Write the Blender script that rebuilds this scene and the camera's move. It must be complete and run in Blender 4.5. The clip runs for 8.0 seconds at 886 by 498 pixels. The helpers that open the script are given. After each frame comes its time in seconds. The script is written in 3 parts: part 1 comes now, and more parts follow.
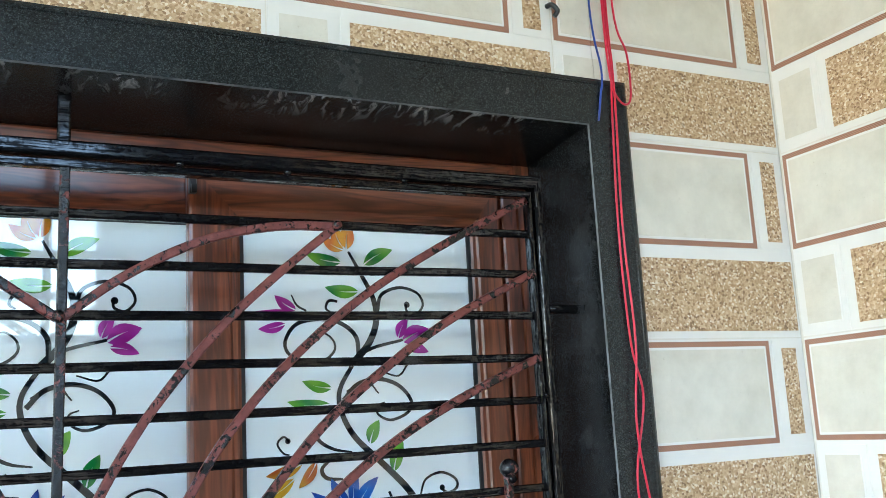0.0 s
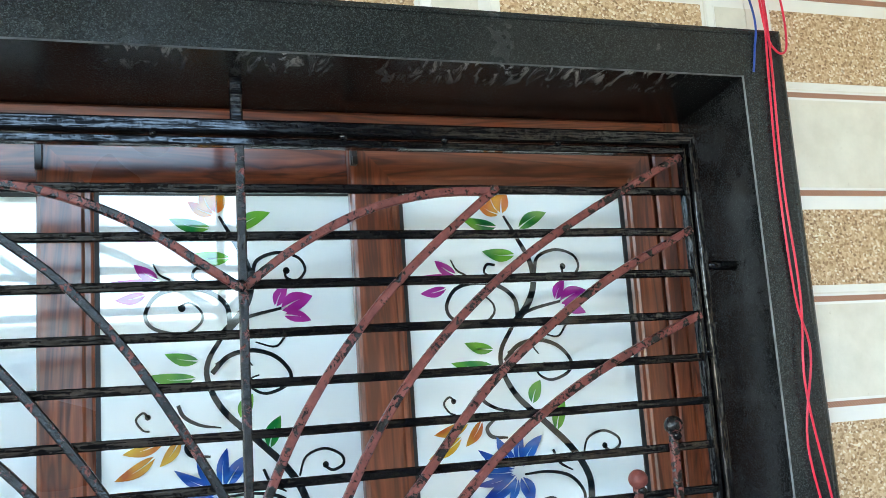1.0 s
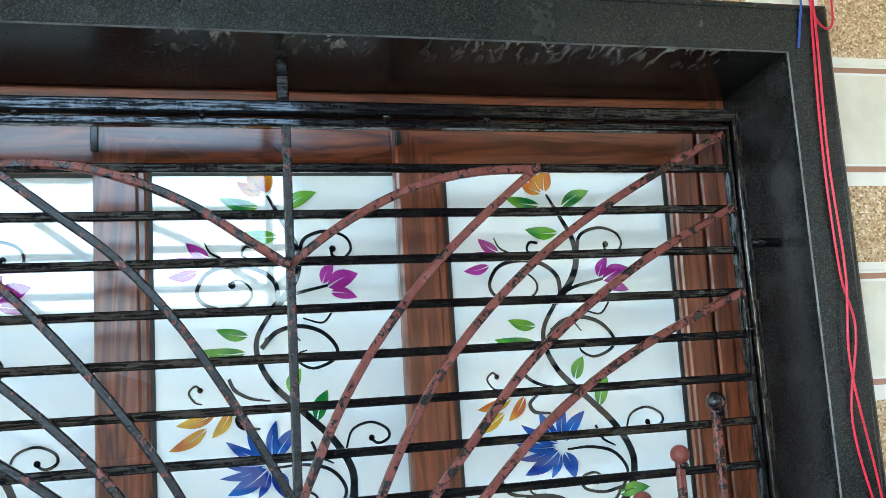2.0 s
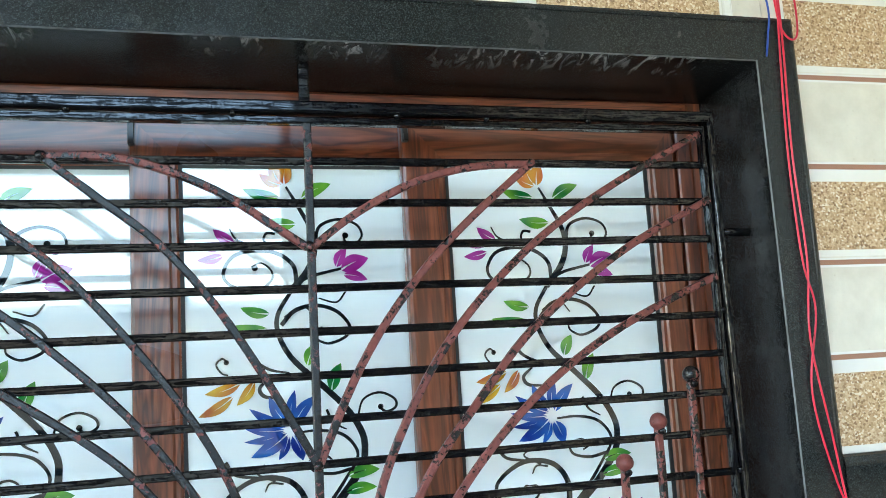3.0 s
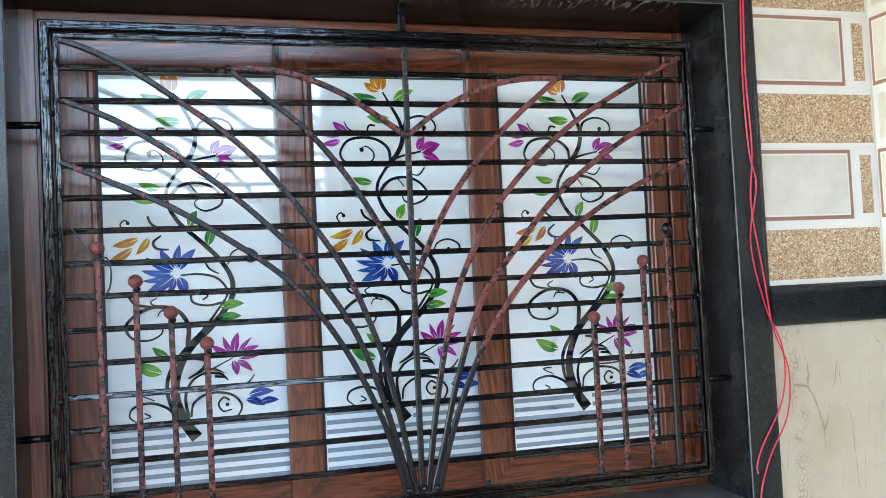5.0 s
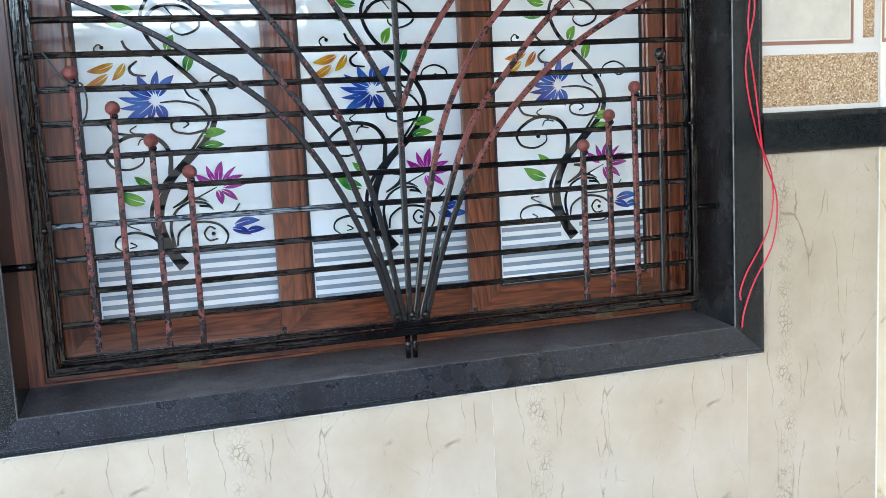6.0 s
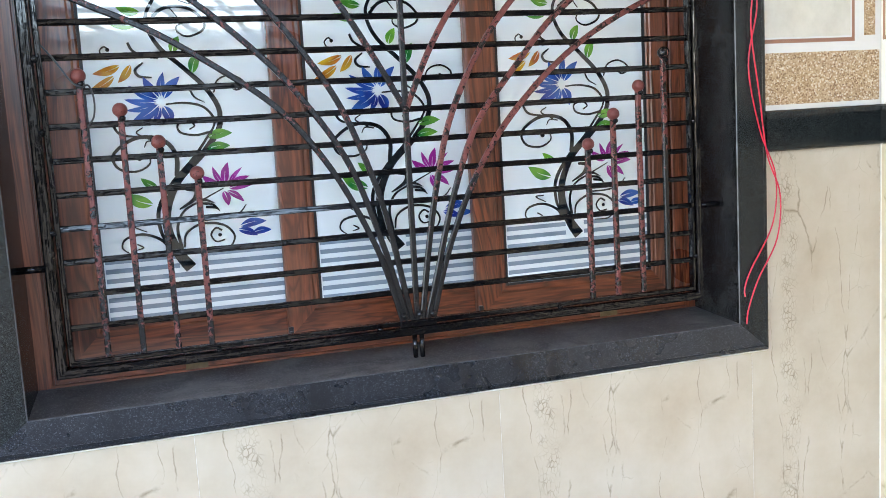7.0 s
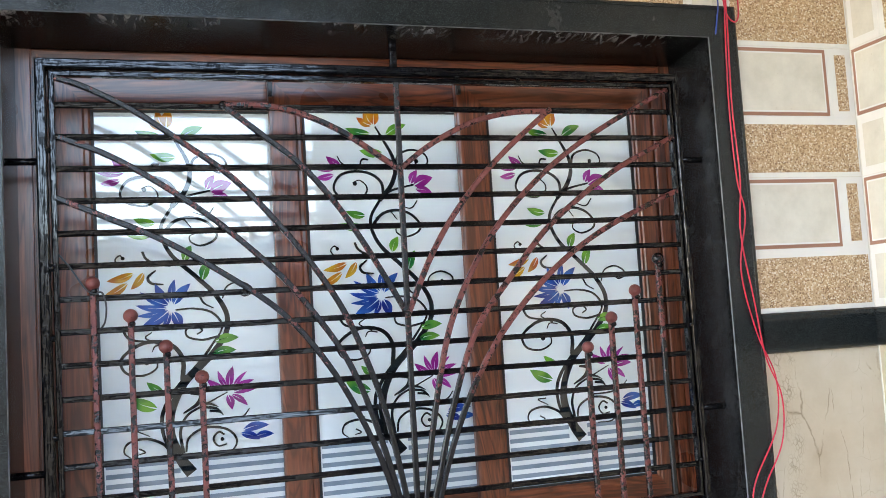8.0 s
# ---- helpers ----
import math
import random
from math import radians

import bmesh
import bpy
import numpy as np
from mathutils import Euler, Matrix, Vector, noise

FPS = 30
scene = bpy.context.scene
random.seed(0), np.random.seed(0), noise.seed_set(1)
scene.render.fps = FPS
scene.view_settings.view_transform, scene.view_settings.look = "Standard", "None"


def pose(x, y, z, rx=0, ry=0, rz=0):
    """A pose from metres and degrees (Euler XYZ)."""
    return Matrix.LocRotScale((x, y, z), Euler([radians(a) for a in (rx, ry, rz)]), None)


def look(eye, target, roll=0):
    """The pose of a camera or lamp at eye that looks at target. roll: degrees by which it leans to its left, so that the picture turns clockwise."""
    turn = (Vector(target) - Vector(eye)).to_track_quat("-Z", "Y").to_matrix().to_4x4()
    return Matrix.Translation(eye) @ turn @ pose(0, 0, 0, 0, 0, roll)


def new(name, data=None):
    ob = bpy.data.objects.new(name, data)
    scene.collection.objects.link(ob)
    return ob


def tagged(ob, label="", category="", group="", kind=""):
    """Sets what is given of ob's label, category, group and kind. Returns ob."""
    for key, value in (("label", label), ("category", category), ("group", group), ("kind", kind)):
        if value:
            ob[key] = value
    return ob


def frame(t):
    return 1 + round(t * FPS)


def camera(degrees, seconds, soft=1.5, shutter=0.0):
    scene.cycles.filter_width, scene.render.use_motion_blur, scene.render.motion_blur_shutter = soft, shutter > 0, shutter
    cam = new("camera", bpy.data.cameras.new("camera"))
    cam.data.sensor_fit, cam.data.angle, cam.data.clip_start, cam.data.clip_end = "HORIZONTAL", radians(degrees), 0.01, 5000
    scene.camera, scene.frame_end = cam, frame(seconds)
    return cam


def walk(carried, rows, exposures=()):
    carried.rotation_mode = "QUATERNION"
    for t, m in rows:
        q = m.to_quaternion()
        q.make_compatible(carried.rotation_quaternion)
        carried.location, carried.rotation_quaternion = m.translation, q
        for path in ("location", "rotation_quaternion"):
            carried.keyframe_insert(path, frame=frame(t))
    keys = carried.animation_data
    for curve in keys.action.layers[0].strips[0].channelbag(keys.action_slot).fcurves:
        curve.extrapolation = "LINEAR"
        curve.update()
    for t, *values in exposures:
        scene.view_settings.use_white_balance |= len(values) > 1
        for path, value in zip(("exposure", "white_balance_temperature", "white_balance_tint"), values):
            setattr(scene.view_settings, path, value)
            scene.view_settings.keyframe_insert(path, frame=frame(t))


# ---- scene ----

# ---------------------------------------------------------------- camera
cam = camera(50.2, 8.0, soft=0.6)
PATH = [
    (0, (-0.105, -1.188, 1.567), (0.775, 0.568, 1.930), -3.1),
    (0.5, (-0.125, -1.189, 1.567), (0.669, 0.616, 1.889), -3.5),
    (1, (-0.152, -1.190, 1.556), (0.481, 0.678, 1.873), -3.9),
    (1.5, (-0.148, -1.208, 1.540), (0.386, 0.693, 1.856), -3.8),
    (2.8, (-0.154, -1.214, 1.546), (0.383, 0.692, 1.806), -3.25),
    (3, (-0.220, -1.333, 1.505), (0.351, 0.562, 1.7935), -3.5),
    (3.5, (-0.396, -1.694, 1.428), (0.2295, 0.182, 1.7245), -3.7),
    (4, (-0.514, -1.866, 1.392), (0.112, 0.013, 1.67), -3.7),
    (4.2, (-0.524, -1.893, 1.385), (0.084, -0.007, 1.658), -3.65),
    (5.3, (-0.518, -1.872, 1.392), (0.053, 0.043, 1.367), -2.6),
    (5.5, (-0.512, -1.878, 1.391), (0.051, 0.038, 1.288), -2.7),
    (6, (-0.51, -1.851, 1.376), (0.074, 0.043, 1.114), -2.9),
    (6.5, (-0.522, -1.859, 1.381), (0.093, 0.024, 1.11), -3.5),
    (7, (-0.537, -1.849, 1.374), (0.06, 0.042, 1.114), -3.3),
    (7.5, (-0.535, -1.866, 1.378), (0.067, 0.041, 1.376), -3.3),
    (8, (-0.529, -1.888, 1.376), (0.073, 0.012, 1.542), -3.5),
]
EXPOSURES = [(0.0, 4.05, 6150, 5), (1.0, 4.3, 6350, 3), (3.0, 4.32, 6400, 1), (3.5, 4.08, 6500, 6), (5.5, 4.14, 6550, 10), (7.0, 4.15, 6800, 13), (8.0, 4.06, 6950, 14)]
walk(cam, [(t, look(eye, target, roll)) for t, eye, target, roll in PATH], EXPOSURES)

# ---------------------------------------------------------------- world and sun
SUN_UP, SUN_ROUND = radians(42), radians(302)
world = bpy.data.worlds.new("world")
scene.world = world
world.use_nodes = True
wn = world.node_tree.nodes
sky = wn.new("ShaderNodeTexSky")
sky.sky_type, sky.sun_disc = "NISHITA", False
sky.dust_density = 2.0
sky.sun_elevation, sky.sun_rotation = SUN_UP, SUN_ROUND
wn["Background"].inputs["Strength"].default_value = 0.15
world.node_tree.links.new(sky.outputs[0], wn["Background"].inputs["Color"])
sun = new("sun", bpy.data.lights.new("sun", "SUN"))
sun.data.energy, sun.data.angle, sun.data.color = 3.4, radians(0.6), (1.0, 0.95, 0.88)
sun_way = Vector((math.sin(SUN_ROUND) * math.cos(SUN_UP), math.cos(SUN_ROUND) * math.cos(SUN_UP), math.sin(SUN_UP)))
sun.matrix_world = look(sun_way * 30, (0, 0, 0))


# ---------------------------------------------------------------- materials
class Nodes:
    """A small builder of node materials."""

    def __init__(self, name, rough=0.5, metal=0.0, spec=0.5):
        self.mat = bpy.data.materials.new(name)
        self.mat.use_nodes = True
        self.tree = self.mat.node_tree
        self.bsdf = self.tree.nodes["Principled BSDF"]
        self.bsdf.inputs["Roughness"].default_value = rough
        self.bsdf.inputs["Metallic"].default_value = metal
        self.bsdf.inputs["Specular IOR Level"].default_value = spec
        self.pos = self.add("ShaderNodeNewGeometry").outputs["Position"]
        self.obj = self.add("ShaderNodeTexCoord").outputs["Object"]
        self.rand = self.add("ShaderNodeObjectInfo").outputs["Random"]

    def add(self, kind):
        return self.tree.nodes.new(kind)

    def put(self, socket, value):
        if isinstance(value, bpy.types.NodeSocket):
            self.tree.links.new(value, socket)
        else:
            socket.default_value = value

    def noise(self, scale, detail=3.0, rough=0.55, where=None, stretch=None, distort=0.0):
        n = self.add("ShaderNodeTexNoise")
        n.inputs["Scale"].default_value, n.inputs["Detail"].default_value = scale, detail
        n.inputs["Roughness"].default_value, n.inputs["Distortion"].default_value = rough, distort
        self.put(n.inputs["Vector"], self.scaled(where or self.pos, stretch))
        return n.outputs["Fac"]

    def scaled(self, where, stretch):
        if stretch is None:
            return where
        m = self.add("ShaderNodeMapping")
        self.put(m.inputs["Vector"], where)
        m.inputs["Scale"].default_value = stretch
        return m.outputs[0]

    def voronoi(self, scale, feature="F1", out="Distance", where=None, stretch=None):
        n = self.add("ShaderNodeTexVoronoi")
        n.feature = feature
        n.inputs["Scale"].default_value = scale
        self.put(n.inputs["Vector"], self.scaled(where or self.pos, stretch))
        return n.outputs[out]

    def ramp(self, value, *stops):
        r = self.add("ShaderNodeValToRGB")
        el = r.color_ramp.elements
        while len(el) < len(stops):
            el.new(0.5)
        for e, (at, col) in zip(el, stops):
            e.position = at
            e.color = (*col, 1) if isinstance(col, tuple) else (col, col, col, 1)
        self.put(r.inputs[0], value)
        return r.outputs[0]

    def mix(self, fac, a, b, mode="MIX"):
        m = self.add("ShaderNodeMix")
        m.data_type, m.blend_type = "RGBA", mode
        self.put(m.inputs[0], fac)
        for socket, v in ((m.inputs[6], a), (m.inputs[7], b)):
            self.put(socket, (*v, 1) if isinstance(v, tuple) else v)
        return m.outputs[2]

    def calc(self, op, a, b=0.0):
        m = self.add("ShaderNodeMath")
        m.operation = op
        self.put(m.inputs[0], a)
        self.put(m.inputs[1], b)
        return m.outputs[0]

    def axis(self, where, which):
        s = self.add("ShaderNodeSeparateXYZ")
        self.put(s.inputs[0], where)
        return s.outputs[which]

    def bump(self, height, strength=0.3, distance=0.002):
        b = self.add("ShaderNodeBump")
        b.inputs["Strength"].default_value, b.inputs["Distance"].default_value = strength, distance
        self.put(b.inputs["Height"], height)
        self.tree.links.new(b.outputs[0], self.bsdf.inputs["Normal"])

    def done(self, colour, rough=None):
        self.put(self.bsdf.inputs["Base Color"], (*colour, 1) if isinstance(colour, tuple) else colour)
        if rough is not None:
            self.put(self.bsdf.inputs["Roughness"], rough)
        return self.mat


def make_granite():
    n = Nodes("black_granite", 0.22, spec=0.3)
    grain = n.voronoi(760, out="Color")
    # speck tones lifted to stand in for reflection off the front faces
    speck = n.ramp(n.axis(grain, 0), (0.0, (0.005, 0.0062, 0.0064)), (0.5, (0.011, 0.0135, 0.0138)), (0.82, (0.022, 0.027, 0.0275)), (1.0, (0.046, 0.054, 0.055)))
    haze = n.noise(5, 5, 0.65)
    dust = n.ramp(haze, (0.45, 0.0), (0.8, 0.10))
    smear = n.ramp(n.noise(17, 5, 0.7, stretch=(0.7, 0.5, 1.0)), (0.62, 0.0), (0.72, 0.14))
    col = n.mix(n.calc("ADD", dust, smear), speck, (0.10, 0.10, 0.098))
    n.bump(n.noise(300, 2), 0.05, 0.0005)
    return n.done(col, n.ramp(haze, (0.3, 0.10), (0.7, 0.30)))


def make_shaded_lining(name, wipe_reflection):
    """The same polished stone on the lining, its shade put into darker speck tones; the amount sets the pale wipe
    streaks along its front edge.
    """
    n = Nodes(name, 0.24, spec=0.25)
    grain = n.axis(n.voronoi(760, out="Color"), 0)
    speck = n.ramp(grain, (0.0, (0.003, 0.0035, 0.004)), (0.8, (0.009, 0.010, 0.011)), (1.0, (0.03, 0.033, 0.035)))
    strokes = n.noise(1.0, 4, 0.65, stretch=(46.0, 17.0, 1.0), distort=1.4)
    patches = n.ramp(n.noise(5.0, 2, 0.5, stretch=(1.0, 0.4, 1.0)), (0.44, 0.0), (0.58, 1.0))
    edge = n.ramp(n.calc("ADD", n.axis(n.pos, 1), 0.07), (0.005, 1.0), (0.07, 0.0))
    marks = n.calc("MULTIPLY", n.calc("MULTIPLY", n.ramp(strokes, (0.52, 0.0), (0.62, wipe_reflection)), patches), edge)
    film = n.ramp(n.noise(11, 4, 0.6), (0.4, 0.0), (0.75, 0.05))
    return n.done(n.mix(n.calc("ADD", marks, film), speck, (0.36, 0.36, 0.35)))


def make_sill_granite():
    """The same stone lying flat, under settled dust."""
    n = Nodes("dusty_granite", 0.5)
    grain = n.axis(n.voronoi(420, out="Color"), 0)
    speck = n.ramp(grain, (0.0, (0.012, 0.012, 0.013)), (0.7, (0.025, 0.026, 0.028)), (1.0, (0.12, 0.12, 0.12)))
    cloud = n.noise(7, 6, 0.7, distort=0.6)
    spots = n.ramp(n.voronoi(38), (0.0, 0.9), (0.035, 0.0))
    swept = n.noise(1.0, 5, 0.7, stretch=(9.0, 13.0, 9.0), distort=0.8)
    dust = n.mix(n.calc("MULTIPLY", n.ramp(cloud, (0.38, 0.05), (0.60, 1.0)), n.ramp(swept, (0.38, 0.15), (0.62, 1.0))), speck, (0.15, 0.145, 0.138))
    col = n.mix(n.calc("MULTIPLY", spots, n.ramp(n.noise(6, 2), (0.5, 0.0), (0.62, 1.0))), dust, (0.35, 0.32, 0.28))
    return n.done(col, n.ramp(cloud, (0.35, 0.35), (0.7, 0.7)))


def make_sill_front():
    """Polished stone with the sky's sheen painted in as paler bluish specks, broken by dark reflection patches."""
    n = Nodes("sky_sheen_granite", 0.3)
    grain = n.axis(n.voronoi(560, out="Color"), 0)
    speck = n.ramp(grain, (0.0, (0.008, 0.010, 0.013)), (0.65, (0.017, 0.020, 0.026)), (0.9, (0.035, 0.040, 0.049)), (1.0, (0.09, 0.098, 0.112)))
    # dark patches painted where the gloss would mirror something dark
    wipe_reflection = n.ramp(n.noise(1.0, 3, 0.6, stretch=(14.0, 3.0, 3.0)), (0.55, 0.0), (0.66, 0.75))
    col = n.mix(wipe_reflection, speck, (0.007, 0.008, 0.010))
    fine = n.ramp(n.noise(22, 5, 0.7), (0.5, 0.0), (0.75, 0.3))
    return n.done(n.mix(fine, col, (0.032, 0.036, 0.044)), n.ramp(n.noise(9, 3), (0.3, 0.2), (0.7, 0.42)))


def make_wood(name, along):
    """Brown wood-grain laminate; along: 0 for grain in x, 2 for grain in z."""
    n = Nodes(name, 0.3)
    n.bsdf.inputs["Coat Weight"].default_value = 0.28
    n.bsdf.inputs["Coat Roughness"].default_value = 0.14
    stretch = [9.0, 9.0, 9.0]
    stretch[along] = 0.9
    shifted = n.add("ShaderNodeVectorMath")
    n.put(shifted.inputs[0], n.pos)
    comb = n.add("ShaderNodeCombineXYZ")
    n.put(comb.inputs[0], n.calc("MULTIPLY", n.rand, 7.0))
    n.put(comb.inputs[2], n.calc("MULTIPLY", n.rand, 3.0))
    n.put(shifted.inputs[1], comb.outputs[0])
    p = shifted.outputs[0]
    figure = n.noise(1.6, 4, 0.6, where=p, stretch=tuple(stretch), distort=0.9)
    rings = n.calc("PINGPONG", n.calc("MULTIPLY", figure, 9.0), 0.5)
    fine = [160.0, 160.0, 160.0]
    fine[along] = 7.0
    pores = n.noise(1.0, 3, 0.6, where=p, stretch=tuple(fine))
    base = n.ramp(rings, (0.05, (0.076, 0.017, 0.0075)), (0.24, (0.20, 0.046, 0.018)), (0.5, (0.275, 0.074, 0.029)))
    col = n.mix(n.ramp(pores, (0.4, 0.55), (0.6, 0.0)), base, (0.055, 0.018, 0.009))
    broad = n.noise(3.0, 2, where=p)
    col = n.mix(n.ramp(broad, (0.35, 0.0), (0.7, 0.35)), col, (0.295, 0.108, 0.050))
    n.bump(pores, 0.08, 0.0006)
    return n.done(col, n.ramp(broad, (0.3, 0.26), (0.7, 0.42)))


def make_black_paint(name, strokes):
    """Wet-looking black enamel, brushed on thick and uneven."""
    n = Nodes(name, 0.15, spec=0.5)
    n.bsdf.inputs["Coat Weight"].default_value = 0.7
    n.bsdf.inputs["Coat Roughness"].default_value = 0.06
    brush = n.noise(150, 5, 0.7, distort=0.9)
    level = n.noise(1.0, 4, 0.7, stretch=strokes)
    lumps = n.noise(30, 3, 0.6)
    chip = n.ramp(n.noise(46, 5, 0.75), (0.71, 0.0), (0.73, 0.7))
    col = n.mix(chip, n.ramp(lumps, (0.3, (0.0025, 0.0025, 0.003)), (0.8, (0.006, 0.006, 0.007))), (0.045, 0.028, 0.024))
    gloss = n.ramp(n.mix(0.35, level, brush), (0.46, 0.04), (0.57, 1.0))
    n.put(n.bsdf.inputs["Coat Weight"], gloss)
    n.put(n.bsdf.inputs["Specular IOR Level"], n.calc("MULTIPLY", gloss, 0.25))
    n.bsdf.inputs["Coat IOR"].default_value = 1.45
    n.bump(n.mix(0.35, n.mix(0.5, brush, level), lumps), 0.5, 0.0016)
    return n.done(col, n.ramp(lumps, (0.3, 0.08), (0.75, 0.24)))


def make_primer(name, cover, foot=0.22):
    """Red oxide primer, blotched with black overpaint; the feet of the bars are blackest."""
    n = Nodes(name, 0.42, spec=0.42)
    z = n.axis(n.pos, 2)
    low = n.ramp(n.calc("SUBTRACT", z, 0.95), (0.12, foot), (0.38, 0.0))
    blotch = n.mix(0.55, n.noise(15, 5, 0.75, distort=0.8), n.noise(95, 4, 0.7, distort=0.6))
    level = n.calc("ADD", n.calc("ADD", blotch, low), cover)
    black = n.ramp(level, (0.535, 0.0), (0.56, 1.0))
    rust = n.noise(60, 4, 0.65)
    red = n.ramp(rust, (0.25, (0.085, 0.019, 0.016)), (0.55, (0.17, 0.042, 0.034)), (0.85, (0.26, 0.095, 0.082)))
    n.bump(n.noise(110, 4, 0.7), 0.9, 0.002)
    return n.done(n.mix(black, red, (0.005, 0.005, 0.0055)), n.mix(black, (0.5, 0.5, 0.5), (0.24, 0.24, 0.24)))


def make_plain(name, colour, rough=0.4, spread=0.12, scale=20, spec=0.5, relief=0.0):
    n = Nodes(name, rough, spec=spec)
    f = n.noise(scale, 5, 0.65)
    lo = tuple(c * (1 - spread) for c in colour)
    hi = tuple(min(1.0, c * (1 + spread)) for c in colour)
    if relief:
        n.bump(n.noise(scale * 6, 4, 0.65), 0.4, relief)
    return n.done(n.ramp(f, (0.3, lo), (0.7, hi)))


def make_cream_panel():
    n = Nodes("cream_stone_glaze", 0.42)
    cloud = n.noise(16, 5, 0.65)
    flecks = n.ramp(n.noise(120, 3, 0.7), (0.67, 0.0), (0.74, 0.55))
    col = n.mix(flecks, n.ramp(cloud, (0.3, (0.63, 0.585, 0.485)), (0.7, (0.76, 0.715, 0.61))), (0.50, 0.43, 0.33))
    n.bump(n.noise(85, 4, 0.7), 0.45, 0.0012)
    return n.done(col)


def make_sand_panel():
    """A printed field of tan grains."""
    n = Nodes("tan_grain_glaze", 0.5)
    warp = n.noise(60, 2)
    grain = n.add("ShaderNodeTexVoronoi")
    grain.inputs["Scale"].default_value = 285
    n.put(grain.inputs["Vector"], n.scaled(n.pos, (1.0, 1.0, 1.15)))
    tone = n.axis(grain.outputs["Color"], 1)
    col = n.ramp(tone, (0.0, (0.22, 0.12, 0.055)), (0.16, (0.41, 0.245, 0.125)), (0.5, (0.56, 0.375, 0.21)), (0.82, (0.67, 0.49, 0.305)), (1.0, (0.84, 0.74, 0.58)))
    col = n.mix(n.ramp(n.noise(9, 3), (0.3, 0.0), (0.75, 0.22)), col, (0.50, 0.34, 0.165))
    col = n.mix(n.ramp(warp, (0.68, 0.0), (0.76, 0.5)), col, (0.16, 0.08, 0.035))
    n.bump(grain.outputs["Distance"], 0.6, 0.0015)
    return n.done(col)


def make_brown_border():
    n = Nodes("brown_ribbed_border", 0.45)
    w = n.add("ShaderNodeTexWave")
    w.bands_direction = "DIAGONAL"
    w.inputs["Scale"].default_value, w.inputs["Distortion"].default_value = 130, 0.3
    n.put(w.inputs["Vector"], n.obj)
    f = w.outputs["Fac"]
    col = n.ramp(f, (0.2, (0.30, 0.135, 0.078)), (0.8, (0.44, 0.235, 0.155)))
    n.bump(f, 0.35, 0.0008)
    return n.done(col)


def make_marble():
    """Cream glazed tile with brown crackle seams that run up it; the print is alike on each tile."""
    n = Nodes("cream_marble_tile", 0.17)
    p = n.obj
    cloud = n.noise(4.5, 5, 0.6, where=p)
    base = n.ramp(cloud, (0.28, (0.485, 0.385, 0.268)), (0.5, (0.58, 0.487, 0.358)), (0.75, (0.665, 0.58, 0.452)))
    warp = n.add("ShaderNodeVectorMath")
    warp.operation = "MULTIPLY_ADD"
    big = n.add("ShaderNodeTexNoise")
    big.inputs["Scale"].default_value, big.inputs["Detail"].default_value = 7.0, 5.0
    n.put(big.inputs["Vector"], p)
    n.put(warp.inputs[0], big.outputs["Color"])
    warp.inputs[1].default_value = (0.07, 0.07, 0.07)
    n.put(warp.inputs[2], p)
    wp = warp.outputs[0]
    crack = n.ramp(n.voronoi(88, "DISTANCE_TO_EDGE", where=wp, stretch=(1.25, 1.0, 0.8)), (0.0, 1.0), (0.06, 0.5), (0.14, 0.0))
    x = n.axis(wp, 0)
    seam = n.ramp(n.calc("ABSOLUTE", n.calc("SUBTRACT", x, 0.135)), (0.010, 1.0), (0.030, 0.0))
    long = n.ramp(n.voronoi(6.5, "DISTANCE_TO_EDGE", where=wp, stretch=(1.8, 1.0, 0.32)), (0.0, 1.0), (0.006, 0.55), (0.016, 0.0))
    part_way = n.ramp(n.noise(11, 4, 0.7, where=p), (0.47, 0.0), (0.60, 1.0))
    hair = n.ramp(n.voronoi(12, "DISTANCE_TO_EDGE", where=wp, stretch=(1.0, 1.0, 0.7)), (0.0, 0.32), (0.012, 0.0))
    gate = n.ramp(n.noise(9, 2, where=p), (0.54, 0.0), (0.64, 1.0))
    faded = n.ramp(n.noise(24, 3, 0.6, where=p), (0.42, 0.08), (0.62, 1.0))
    amount = n.calc("MAXIMUM", n.calc("MULTIPLY", n.calc("MULTIPLY", crack, seam), faded), n.calc("MULTIPLY", long, part_way))
    amount = n.calc("MAXIMUM", amount, n.calc("MULTIPLY", hair, gate))
    col = n.mix(n.calc("MULTIPLY", amount, 0.75), base, (0.225, 0.165, 0.10))
    return n.done(col, n.ramp(cloud, (0.3, 0.14), (0.7, 0.24)))


def make_glass():
    """Opal white glass with a polished face."""
    n = Nodes("opal_glass", 0.035, spec=0.75)
    n.bsdf.inputs["Coat Weight"].default_value = 0.7
    n.bsdf.inputs["Coat Roughness"].default_value = 0.015
    n.bsdf.inputs["Coat IOR"].default_value = 1.6
    f = n.noise(2.2, 3, 0.5)
    return n.done(n.ramp(f, (0.3, (0.81, 0.87, 0.86)), (0.7, (0.86, 0.91, 0.90))))


def make_print(name, a, b):
    """Printed film under the glass's gloss, shaded from one ink to another."""
    n = Nodes(name, 0.05, spec=0.5)
    n.bsdf.inputs["Coat Weight"].default_value = 0.35
    n.bsdf.inputs["Coat Roughness"].default_value = 0.015
    n.bsdf.inputs["Coat IOR"].default_value = 1.6
    f = n.noise(26, 1.5, 0.4)
    return n.done(n.ramp(f, (0.34, a), (0.66, b)))


